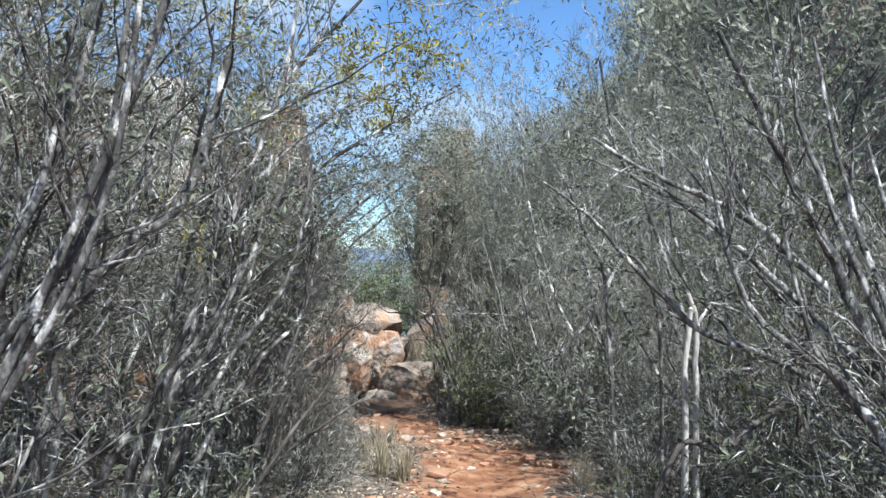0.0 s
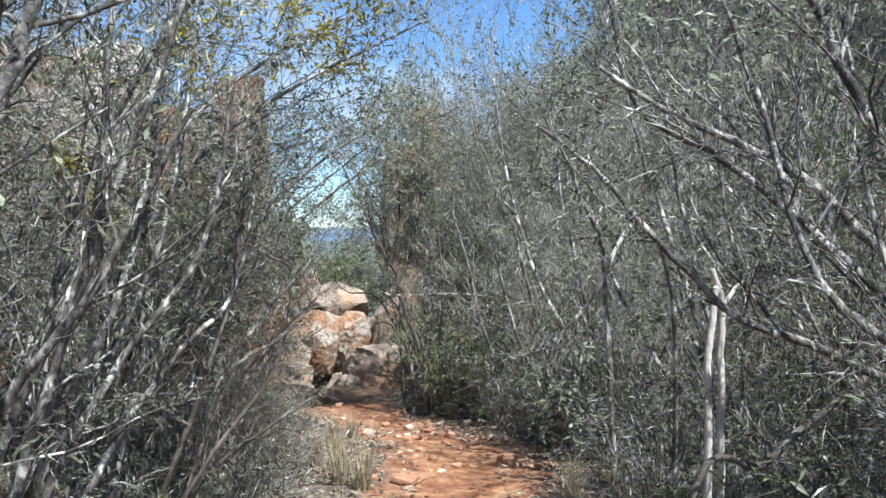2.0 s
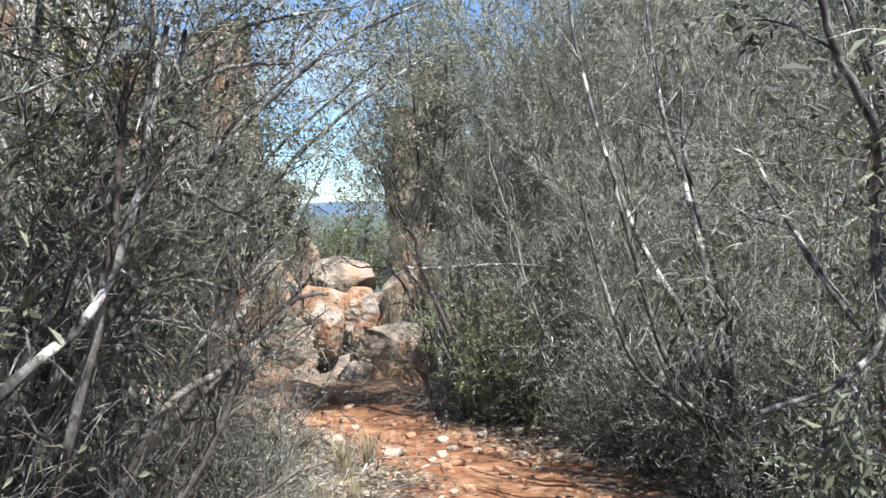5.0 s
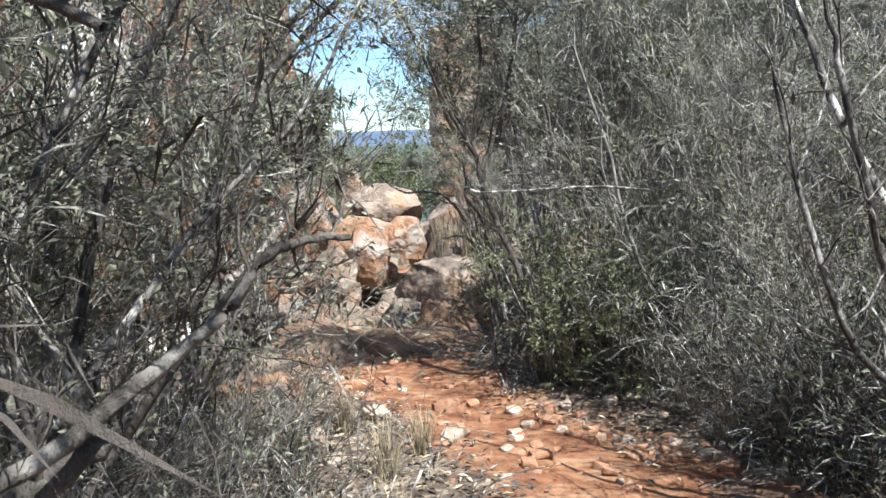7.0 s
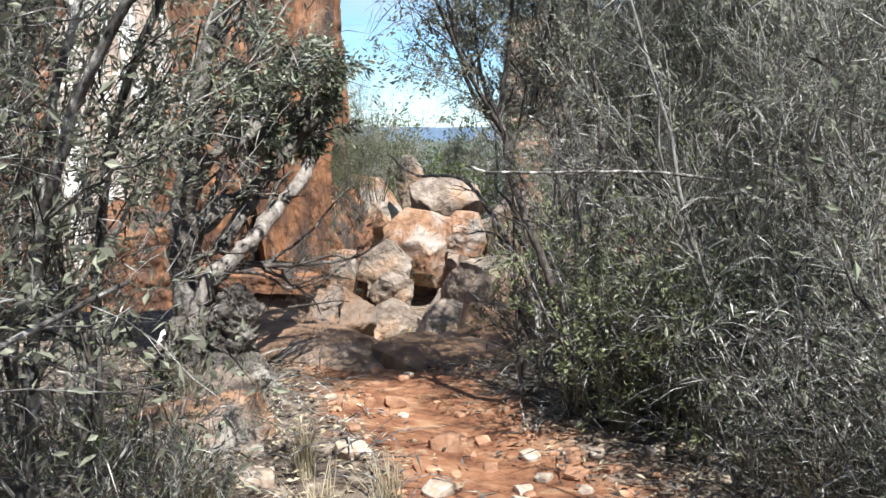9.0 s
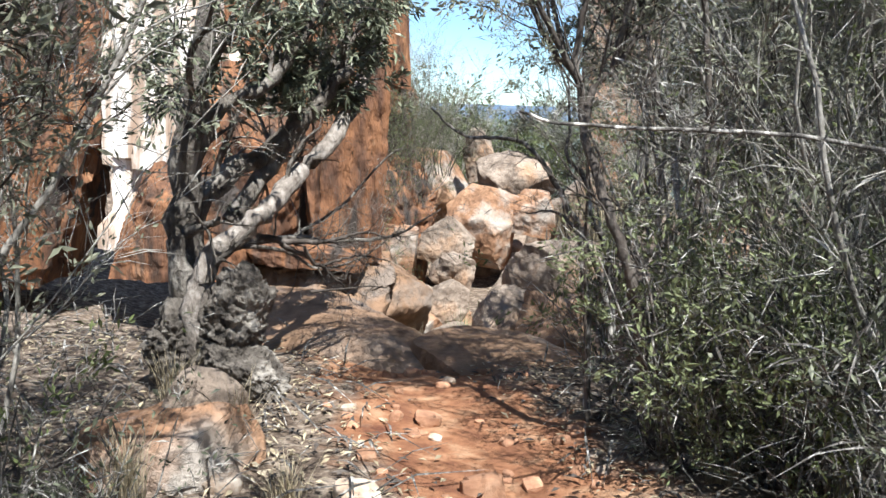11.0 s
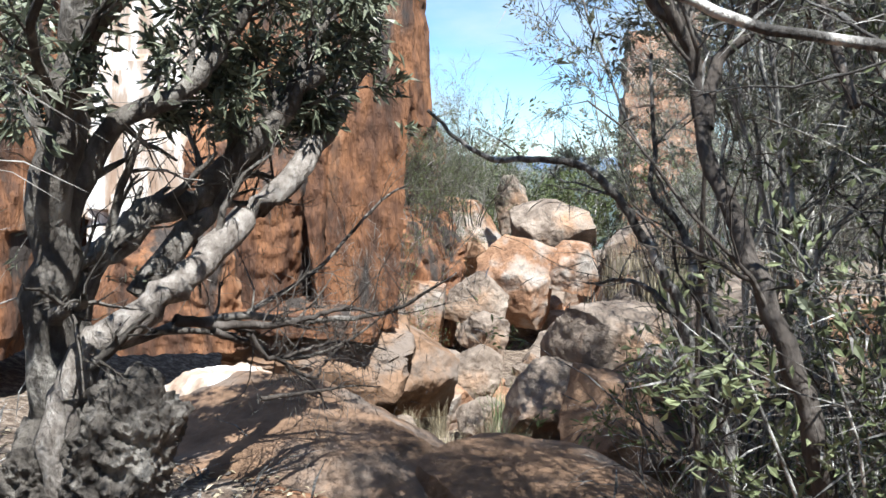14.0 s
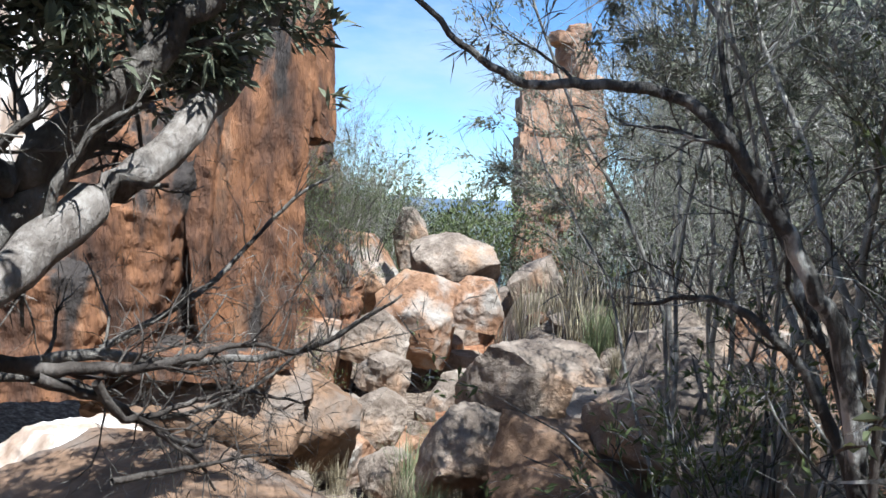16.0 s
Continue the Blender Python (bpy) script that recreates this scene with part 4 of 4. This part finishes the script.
tree("small_tree", 30, [
    ([(0.95, 10.6, 0.0), (0.86, 10.55, 0.6), (0.78, 10.5, 0.95), (0.66, 10.55, 1.25), (0.57, 10.7, 1.5), (0.53, 10.76, 1.74), (0.42, 10.7, 1.87), (0.31, 10.7, 2.06), (0.2, 10.7, 2.5)], 0.032, 0.008, 9, 0.6),
    ([(0.57, 10.72, 1.55), (0.6, 10.78, 1.72), (0.68, 10.8, 1.8), (0.79, 10.9, 1.99), (0.85, 11.0, 2.5)], 0.02, 0.008, 9, 0.6),
    ([(1.0, 10.7, 0.0), (1.05, 10.7, 0.9), (1.1, 10.7, 1.6), (1.0, 10.7, 2.5), (0.9, 10.6, 3.4)], 0.022, 0.008, 13, 0.7),
    ([(0.53, 10.76, 1.74), (0.35, 10.6, 2.05), (0.14, 10.5, 2.5), (-0.1, 10.4, 3.0)], 0.016, 0.006, 16, 0.6),
    ([(0.5, 10.75, 1.8), (0.58, 10.7, 2.4), (0.55, 10.6, 3.0), (0.5, 10.5, 3.7)], 0.016, 0.006, 22, 0.6),
    ([(0.68, 10.8, 1.8), (0.8, 10.7, 2.4), (0.85, 10.6, 3.0), (0.85, 10.5, 3.7)], 0.016, 0.006, 22, 0.6),
    ([(0.53, 10.76, 1.74), (0.42, 10.9, 2.0), (0.36, 11.0, 2.4), (0.4, 11.1, 2.9), (0.45, 11.1, 3.5)], 0.014, 0.005, 22, 0.5),
    ([(0.9, 10.7, 1.6), (0.8, 10.95, 2.1), (0.7, 11.1, 2.7), (0.7, 11.2, 3.5)], 0.014, 0.005, 22, 0.55),
    ([(0.66, 10.95, 0.0), (0.63, 11.0, 0.43), (0.61, 11.0, 0.8), (0.59, 10.9, 1.45)], 0.012, 0.006, 5, 0.4),
], BARK_DARK, "dark forked tree with fine bare twigs beside the ledge", (LEAF_PALE, 15000, 0.036, 0.013, 0.0), bare_below=1.62)
tree("dead_branch", 31, [([(1.6, 10.0, 1.5), (1.25, 9.8, 1.55), (0.94, 9.65, 1.56), (0.65, 9.47, 1.57), (0.46, 9.33, 1.58), (0.36, 9.3, 1.61)], 0.009, 0.004, 26, 0.32)], BARK, "pale dead branch reaching out level over the track", category="branch")
tree("small_tree", 32, [
    ([(2.8, 11.5, 0.2), (2.74, 11.5, 1.06), (2.8, 11.5, 1.84), (2.91, 11.5, 2.35), (2.8, 11.6, 3.0)], 0.04, 0.015, 12, 0.9),
], BARK_DARK, "dark upright tree standing in the brush", (LEAF_GREY, 1200, 0.035, 0.011, 0.0))
# gnarled swollen foot of the twisted tree
burl = rock_mesh("burl", (0.30, 0.30, 0.56), BARK_TWISTED, 71, 6, 0.2, 3, 0.35, 0.075, 0.0, 11.0)
twisted = bpy.data.objects["twisted_tree"]
under("burl", burl, twisted, "gnarled grey swollen root").matrix_world = pose(-1.27, 11.08, 0.42, 0, 24, 10)
under("burl", rock_mesh("burl", (0.36, 0.32, 0.44), BARK_TWISTED, 72, 6, 0.2, 3, 0.35, 0.075, 0.0, 11.0), twisted, "gnarled grey swollen root").matrix_world = pose(-1.6, 11.15, 0.25, 0, -10, 40)
under("burl", rock_mesh("burl", (0.44, 0.3, 0.24), BARK_TWISTED, 73, 6, 0.2, 3, 0.35, 0.06, 0.0, 12.0), twisted, "gnarled grey swollen root").matrix_world = pose(-1.15, 10.98, 0.18, 0, 38, 20)
# trees whose limbs arch over the track
OVER = "grey shrubby tree with limbs arching over the track"
tree("shrub_tree", 33, [
    ([(-0.95, 6.8, 0.45), (-0.8, 6.9, 1.6), (-0.5, 7.0, 2.35), (0.0, 7.2, 2.85), (0.45, 7.4, 3.1)], 0.022, 0.006, 14, 0.8),
    ([(-1.0, 6.9, 0.45), (-0.95, 7.1, 1.8), (-0.7, 7.5, 2.7), (-0.3, 7.9, 3.3)], 0.02, 0.006, 12, 0.8),
], BARK, OVER, (LEAF_PALE, 2600, 0.04, 0.013, 0.0))
tree("shrub_tree", 34, [
    ([(-0.95, 8.1, 0.3), (-0.8, 8.1, 1.5), (-0.45, 8.1, 2.2), (0.1, 8.2, 2.7), (0.6, 8.4, 3.05)], 0.022, 0.006, 14, 0.8),
    ([(-1.1, 8.3, 0.3), (-1.0, 8.5, 1.7), (-0.7, 8.6, 2.6), (-0.2, 8.7, 3.1)], 0.02, 0.006, 12, 0.6),
], BARK, OVER, (LEAF_PALE, 2600, 0.04, 0.013, 0.0))
tree("shrub_tree", 35, [
    ([(-1.15, 8.9, 0.2), (-0.95, 8.8, 1.6), (-0.6, 8.7, 2.3), (-0.1, 8.6, 2.75), (0.35, 8.5, 3.1)], 0.022, 0.006, 14, 0.6),
], BARK, OVER, (LEAF_PALE, 2000, 0.04, 0.013, 0.0))
tree("shrub_tree", 39, [
    ([(-1.1, 4.6, 0.6), (-0.9, 4.7, 1.9), (-0.5, 4.8, 2.6), (0.0, 5.0, 3.0), (0.5, 5.2, 3.3)], 0.02, 0.005, 20, 0.8),
    ([(-1.15, 4.4, 0.6), (-1.0, 4.3, 2.0), (-0.6, 4.2, 2.9), (-0.1, 4.2, 3.5), (0.3, 4.2, 3.9)], 0.02, 0.005, 20, 0.9),
    ([(-1.05, 4.9, 0.6), (-0.9, 5.4, 1.7), (-0.65, 5.9, 2.4), (-0.3, 6.3, 2.75), (0.1, 6.6, 2.9)], 0.018, 0.005, 20, 0.7),
], BARK, OVER, (LEAF_GREY, 5200, 0.036, 0.012, 0.0))
tree("shrub_tree", 42, [
    ([(-0.95, 6.1, 0.5), (-0.75, 6.3, 1.2), (-0.45, 6.6, 1.7), (-0.2, 6.9, 2.0), (-0.05, 7.1, 2.3)], 0.014, 0.004, 24, 0.5),
    ([(-0.95, 6.3, 0.5), (-0.7, 6.6, 1.0), (-0.4, 6.9, 1.35), (-0.15, 7.2, 1.5)], 0.012, 0.004, 22, 0.45),
    ([(-1.0, 6.2, 0.5), (-0.8, 6.4, 1.6), (-0.5, 6.6, 2.3), (-0.2, 6.8, 2.7), (0.1, 7.0, 3.1)], 0.014, 0.004, 24, 0.6),
], BARK, "fine twiggy grey shrub leaning towards the track", (LEAF_PALE, 2600, 0.03, 0.011, 0.0))
tree("shrub_tree", 36, [
    ([(-1.3, 5.2, 0.6), (-1.1, 5.3, 1.9), (-0.8, 5.4, 2.7), (-0.3, 5.6, 3.2), (0.1, 5.9, 3.5)], 0.022, 0.006, 14, 0.8),
], BARK, OVER, (LEAF_YELLOW, 2200, 0.055, 0.018, 0.2))
random.seed(77)
for x, y, z, g in ((-3.2, 24.6, 0.1, 0.7), (-3.7, 25.3, 0.3, 0.8), (-2.9, 25.9, 0.1, 0.65), (-3.4, 26.6, 0.2, 0.8), (-2.7, 24.9, -0.3, 0.6), (-2.5, 19.9, 0.0, 0.45)):
    plant("shrub", random.choice(protos["olive"]), pose(x, y, z - 0.15, 0, 0, rnd(0, 360)) @ Matrix.Scale(g, 4), "dense olive shrub growing on the rock shelf", "shelf shrubs")
for kind, x, y, z, g in (("pale", -3.58, 25.50, 0.31, 1.0), ("leafy", -3.24, 27.00, 0.17, 0.8), ("pale", -2.66, 27.60, 0.00, 1.1), ("leafy", -3.86, 27.50, 1.20, 0.75), ("leafy", -3.16, 28.20, 0.65, 0.8), ("leafy", -2.52, 30.00, -0.07, 0.7)):
    plant("shrub", random.choice(protos[kind]), pose(x, y, z, 0, 0, rnd(0, 360)) @ Matrix.Scale(g, 4), "grey-green shrub growing on the shelf beside the cliff", "shelf shrubs")
for kind, x, y, g in (("grove", 2.05, 21.50, 0.85), ("grove", 2.34, 20.00, 0.85), ("grove", 2.43, 26.00, 0.95), ("leafy", 2.56, 18.60, 1.0), ("leafy", 2.70, 17.60, 1.0), ("grove", 2.85, 24.00, 1.0), ("grove", 3.32, 22.50, 1.0), ("leafy", 2.28, 29.00, 0.9)):
    plant("shrub", random.choice(protos[kind]), pose(x, y, ground_z(x, y) - 0.1, 0, 0, rnd(0, 360)) @ Matrix.Scale(g, 4), "tall grey-green shrub on the bank above the boulders", "bank shrubs")
tree("dead_branch", 43, [
    ([(-1.1, 5.5, 0.55), (-0.85, 5.5, 1.3), (-0.62, 5.5, 1.75), (-0.5, 5.52, 1.92), (-0.42, 5.55, 2.06)], 0.02, 0.008, 4, 0.3),
    ([(-0.95, 5.6, 1.3), (-0.7, 5.55, 1.72), (-0.55, 5.5, 1.79), (-0.4, 5.5, 1.75)], 0.014, 0.007, 4, 0.25),
    ([(-0.85, 5.5, 1.45), (-0.65, 5.5, 1.78), (-0.5, 5.5, 1.87), (-0.33, 5.5, 1.9)], 0.014, 0.006, 4, 0.25),
    ([(-1.0, 5.6, 1.2), (-0.8, 5.5, 1.9), (-0.58, 5.5, 2.1), (-0.4, 5.5, 2.13), (-0.2, 5.5, 2.04)], 0.015, 0.006, 4, 0.25),
    ([(-1.0, 5.7, 1.1), (-0.8, 5.7, 1.8), (-0.6, 5.75, 2.3), (-0.35, 5.8, 2.5), (-0.1, 5.9, 2.55)], 0.016, 0.005, 8, 0.4),
], BARK_TWISTED, "thick dark dead limbs reaching out beside the track", category="branch", knots=0.25)
tree("dead_branch", 38, [
    ([(-0.95, 5.0, 0.5), (-0.62, 4.95, 1.3), (-0.42, 4.89, 1.93), (-0.35, 4.9, 2.4)], 0.018, 0.006, 14, 0.45),
    ([(-0.9, 4.9, 0.5), (-0.55, 4.9, 1.1), (-0.26, 5.0, 1.5), (-0.16, 5.1, 1.75)], 0.015, 0.005, 14, 0.4),
    ([(-0.95, 5.3, 0.5), (-0.6, 5.4, 0.95), (-0.25, 5.5, 1.2), (-0.08, 5.6, 1.3)], 0.016, 0.005, 14, 0.4),
    ([(-1.0, 6.0, 0.45), (-0.65, 6.1, 1.1), (-0.35, 6.2, 1.55), (-0.1, 6.3, 1.8)], 0.016, 0.005, 14, 0.4),
], BARK_DARK, "dark dead branches tangled at the edge of the track", category="branch")
random.seed(78)
for x, y, g in ((1.2, 10.4, 1.05), (1.45, 10.25, 0.95), (1.3, 10.7, 1.2)):
    plant("shrub", protos["green"][0], pose(x, y, ground_z(x, y), 0, 0, rnd(0, 360)) @ Matrix.Scale(g, 4), LABELS["green"], "thicket of green shrubs")
# heavy crooked limbs in the near thicket
for seed, bx, by, toward in ((61, -1.25, 2.0, 1), (62, -1.2, 3.9, 1), (63, -1.3, 5.6, 1), (64, 2.3, 2.6, -1), (65, 2.5, 5.6, -1), (66, -1.9, 3.0, 1), (67, 2.1, 7.2, -1)):
    random.seed(seed)
    g = ground_z(bx, by)
    limbs = []
    for k in range(5):
        fx, fy = rnd(0.25, 0.95) * toward, rnd(-0.2, 0.9)
        tilt = rnd(0.6, 1.15)
        limbs.append(([(bx, by + 0.1 * k, g - 0.1), (bx + fx * 0.3, by + fy * 0.3, g + 0.7 * tilt), (bx + fx * 0.62 + rnd(-0.1, 0.1), by + fy * 0.6, g + 1.35 * tilt + rnd(-0.1, 0.1)), (bx + fx * 0.9, by + fy, g + 2.0 * tilt + rnd(-0.15, 0.15)), (bx + fx * 1.02, by + fy * 1.3, g + 2.7 * tilt)], rnd(0.018, 0.032), 0.007, 8, 0.75))
    limbs = [l for l in limbs if clear(np.array([tuple(q) for q in bent(l[0])]), 0.33, 0.0)]
    tree("shrub_tree", seed, limbs, BARK, "crooked grey tree with dark and pale mottled limbs", (LEAF_GREY, 900, 0.036, 0.012, 0.0))
# ---- brush on the slopes ----


def slope_brush(name, seed, count, xr, yr, scale, mat_wood, mat_leaf, label, keep, leaves=330, size=0.14):
    random.seed(seed)
    small = dict(SHRUB, levels=2, segs=(3, 2, 2), sides=(3, 3, 3), shoots=(5, 3, 0), leaf_level=1)
    vs, fs, lv, lf, nv, nl = [], [], [], [], 0, 0
    kinds = []
    for k in range(5):
        s, tips = Shape(), []
        for j in range(4):
            a = rnd(0, 6.28)
            limb(s, Vector((rnd(-0.2, 0.2), rnd(-0.2, 0.2), 0)), Vector((math.cos(a) * 0.5, math.sin(a) * 0.5, 1)).normalized(), rnd(1.4, 2.3), 0.018, 0, small, tips)
        c = leaves_on(tips, leaves, size, size * 0.36, cluster=0.12)
        kinds.append([np.array([tuple(p) for p in q.v]) for q in (s, c)] + [np.array(s.f), np.array(c.f)])
    n = 0
    while n < count:
        x, y = rnd(*xr), rnd(*yr)
        if not keep(x, y):
            continue
        n += 1
        a, g = rnd(0, 6.28), rnd(0.55, 1.5) * scale
        r = np.array([[math.cos(a), -math.sin(a), 0], [math.sin(a), math.cos(a), 0], [0, 0, 1]]) * g
        sv, cv, sf, cf = random.choice(kinds)
        at = np.array((x, y, ground_z(x, y) - 0.05))
        vs.append(sv @ r.T + at)
        fs.append(sf + nv)
        nv += len(sv)
        lv.append(cv @ r.T + at)
        lf.append(cf + nl)
        nl += len(cv)
    root = tagged(new(name), label, "brush", kind="stuff")
    tagged(under("trunk", quads("trunk", np.concatenate(vs), np.concatenate(fs), mat_wood), root), kind="stuff")
    tagged(under("crown", quads("crown", np.concatenate(lv), np.concatenate(lf), mat_leaf, False), root), kind="stuff")


slope_brush("hillside_brush", 11, 400, (3, 30), (4, 60), 1.25, BARK, LEAF_PALE, "grey-green brush covering the rising hillside", lambda x, y: x > 5.2 + max(0, y - 12) * 0.03 and x < 9 + y * 0.5)
slope_brush("bank_brush", 14, 100, (1.5, 9), (13.5, 40), 0.8, BARK, LEAF_PALE, "grey-green brush on the bank above the rocks", lambda x, y: x > 2.3 + max(0, y - 13) * 0.12, 420, 0.08)
slope_brush("slope_brush", 12, 60, (-16, -2), (-2, 40), 1.3, BARK, LEAF_OLIVE, "olive brush on the slope beside the cliff", lambda x, y: x < -4.6 and not (-10 < x < -1.5 and 12 < y < 30))
slope_brush("valley_brush", 13, 90, (-12, 9), (32.5, 50), 1.25, BARK, LEAF_OLIVE, "olive scrub filling the valley beyond the rocks", lambda x, y: not (-0.6 < x < 6 and y > 34), 900, 0.14)
slope_brush("valley_thicket", 16, 70, (-12, 9), (32.0, 48), 1.05, BARK, LEAF_GREY, "grey-green scrub filling the valley beyond the rocks", lambda x, y: not (-0.6 < x < 6 and y > 38), 800, 0.13)
slope_brush("cliff_brush", 15, 26, (-4.2, -1.6), (20.5, 34), 0.62, BARK, LEAF_OLIVE, "olive scrub growing on the shelf beside the cliff", lambda x, y: x < -2.6 + (y - 20) * 0.06 and not (y > 27 and x > -4.0 and y < 31), 500, 0.07)


# ---- grass tufts, stalks, stones and litter ----


def tuft_mesh(seed, blades, height, mat, spread=0.08, width=0.007, stiff=0.35):
    random.seed(seed)
    s = Shape()
    for _ in range(blades):
        a, lean = rnd(0, 6.28), rnd(0.05, stiff)
        p = Vector((rnd(-1, 1) * spread, rnd(-1, 1) * spread, -0.02))
        d = Vector((math.cos(a) * lean, math.sin(a) * lean, 1)).normalized()
        h = height * rnd(0.5, 1.1)
        w = Vector((-math.sin(a), math.cos(a), 0)) * width * 0.5
        q = p + d * h * 0.6
        e = p + d * h + Vector((math.cos(a), math.sin(a), -0.4)) * h * lean * 0.6
        i = len(s.v)
        s.v += [p - w, p + w, q + w * 0.8, q - w * 0.8, e + w * 0.1, e - w * 0.1]
        s.f += [(i, i + 1, i + 2, i + 3), (i + 3, i + 2, i + 4, i + 5)]
    return s.mesh("grass_tuft", mat, False)


tufts = {"dry": [tuft_mesh(80 + k, 130, 0.5, STRAW) for k in range(3)],
         "green": [tuft_mesh(85 + k, 120, 0.55, LEAF_GREEN) for k in range(2)],
         "stalk": [tuft_mesh(90 + k, 26, 0.95, STRAW, 0.2, 0.022, 0.25) for k in range(2)] + [tuft_mesh(95, 24, 0.9, BARK_DARK, 0.2, 0.03, 0.22)]}
TUFT = {"dry": "tuft of dry straw-coloured grass", "green": "tuft of bright green grass among the rocks", "stalk": "clump of dry upright seed stalks"}


def tuft(kind, x, y, s):
    ob = new("grass_tuft", random.choice(tufts[kind]))
    ob.matrix_world = pose(x, y, ground_z(x, y), 0, 0, rnd(0, 360)) @ Matrix.Scale(s, 4)
    tagged(ob, TUFT[kind], "grass", kind + " grass tufts")


random.seed(41)
for k in range(52):
    y = rnd(3, 11.5)
    side = random.choice((-1, 1))
    tuft("dry", track_x(y) + side * rnd(0.6, 1.6), y, rnd(0.35, 0.8))
for x, y in ((-0.95, 18.9), (-0.8, 18.2), (-0.55, 16.2), (-0.4, 16.0), (1.1, 18.4), (1.3, 18.9), (-1.7, 19.4), (-0.6, 20.4)):
    tuft("green", x, y, rnd(0.9, 1.5))
for k in range(60):
    tuft("stalk" if k % 3 else "dry", rnd(0.1, 2.3), rnd(17.5, 23), rnd(0.6, 1.1))
for k in range(34):
    tuft("dry", rnd(-2.6, 0.0), rnd(13.6, 19), rnd(0.7, 1.2))

pebbles = [rock_mesh("stone", (0.2, rnd(0.13, 0.2), rnd(0.07, 0.14)), (PEBBLE, PEBBLE_RED)[k % 2], 100 + k, 2, 0.1, 5, 0.6, 0.006) for k in range(8)]


def stone(x, y, s, k=None, label="pale broken stone lying on the red earth"):
    k = random.randrange(8) if k is None else k
    ob = new("stone", pebbles[k])
    ob.matrix_world = pose(x, y, ground_z(x, y) + 0.02 * s, rnd(-12, 12), rnd(-12, 12), rnd(0, 360)) @ Matrix.Scale(s, 4)
    tagged(ob, label if k % 2 == 0 else "reddish broken stone lying on the track", "stone", "loose stones on the track")


random.seed(43)
for k in range(150):
    y = rnd(5.5, 12.0)
    stone(track_x(y) + rnd(-0.75, 0.75), y, rnd(0.15, 0.5) if rnd(0, 1) < 0.85 else rnd(0.5, 0.9), random.choice((1, 3, 5, 7, 1, 3, 0)))
for k in range(70):
    y = rnd(8.2, 10.6)
    stone(track_x(y) + rnd(0.25, 1.5), y, rnd(0.12, 0.42), random.choice((0, 2, 4, 6, 1)))
for x, y, s in ((0.66, 9.93, 0.6), (0.72, 9.63, 0.5), (0.62, 9.44, 0.55), (0.6, 9.2, 0.5), (-0.6, 9.3, 0.9), (-0.75, 9.7, 0.8), (-0.4, 8.8, 0.7), (1.5, 8.57, 0.6), (1.3, 9.9, 0.6)):
    stone(x, y, s, 0)
rock("stone_block", -1.0, 10.0, 0.24, (0.34, 0.36, 0.5), ROCK_GREY, 111, (0, 28, 10), "leaning lichened grey stone beside the track", cuts=4)
rock("stone_block", -1.05, 9.9, 0.15, (0.7, 0.6, 0.5), ROCK, 112, (0, 0, 30), "low orange stone under the shrubs", cuts=4)


def litter(name, seed, count, spread, mat, length, width, label, keep):
    """Fallen leaves and sticks lying on the earth."""
    random.seed(seed)
    s = Shape()
    n = 0
    while n < count:
        y = rnd(*spread)
        x = rnd(-3.2, 4.2)
        if not keep(x, y):
            continue
        n += 1
        a = rnd(0, 6.28)
        s.leaf(Vector((x, y, ground_z(x, y) + rnd(0.004, 0.03))), Vector((math.cos(a), math.sin(a), rnd(-0.1, 0.35))).normalized(), sway(Vector((0, 0, 1)), 0.4), length * rnd(0.5, 1.5), width * rnd(0.6, 1.4))
    tagged(new(name, s.mesh(name, mat, False)), label, "litter", kind="stuff")


litter("leaf_litter", 51, 16000, (1.5, 12.5), STRAW, 0.05, 0.016, "dry fallen leaves on the ground", lambda x, y: abs(x - track_x(y)) > rnd(0.2, 0.75))
litter("dark_litter", 52, 9000, (1.5, 12.5), BARK_DARK, 0.06, 0.02, "dark fallen leaves and bark on the ground", lambda x, y: abs(x - track_x(y)) > rnd(0.1, 0.7))
litter("stick_litter", 53, 2600, (1.5, 12.5), BARK, 0.4, 0.012, "grey fallen twigs lying on the ground", lambda x, y: abs(x - track_x(y)) > rnd(0.3, 0.9))
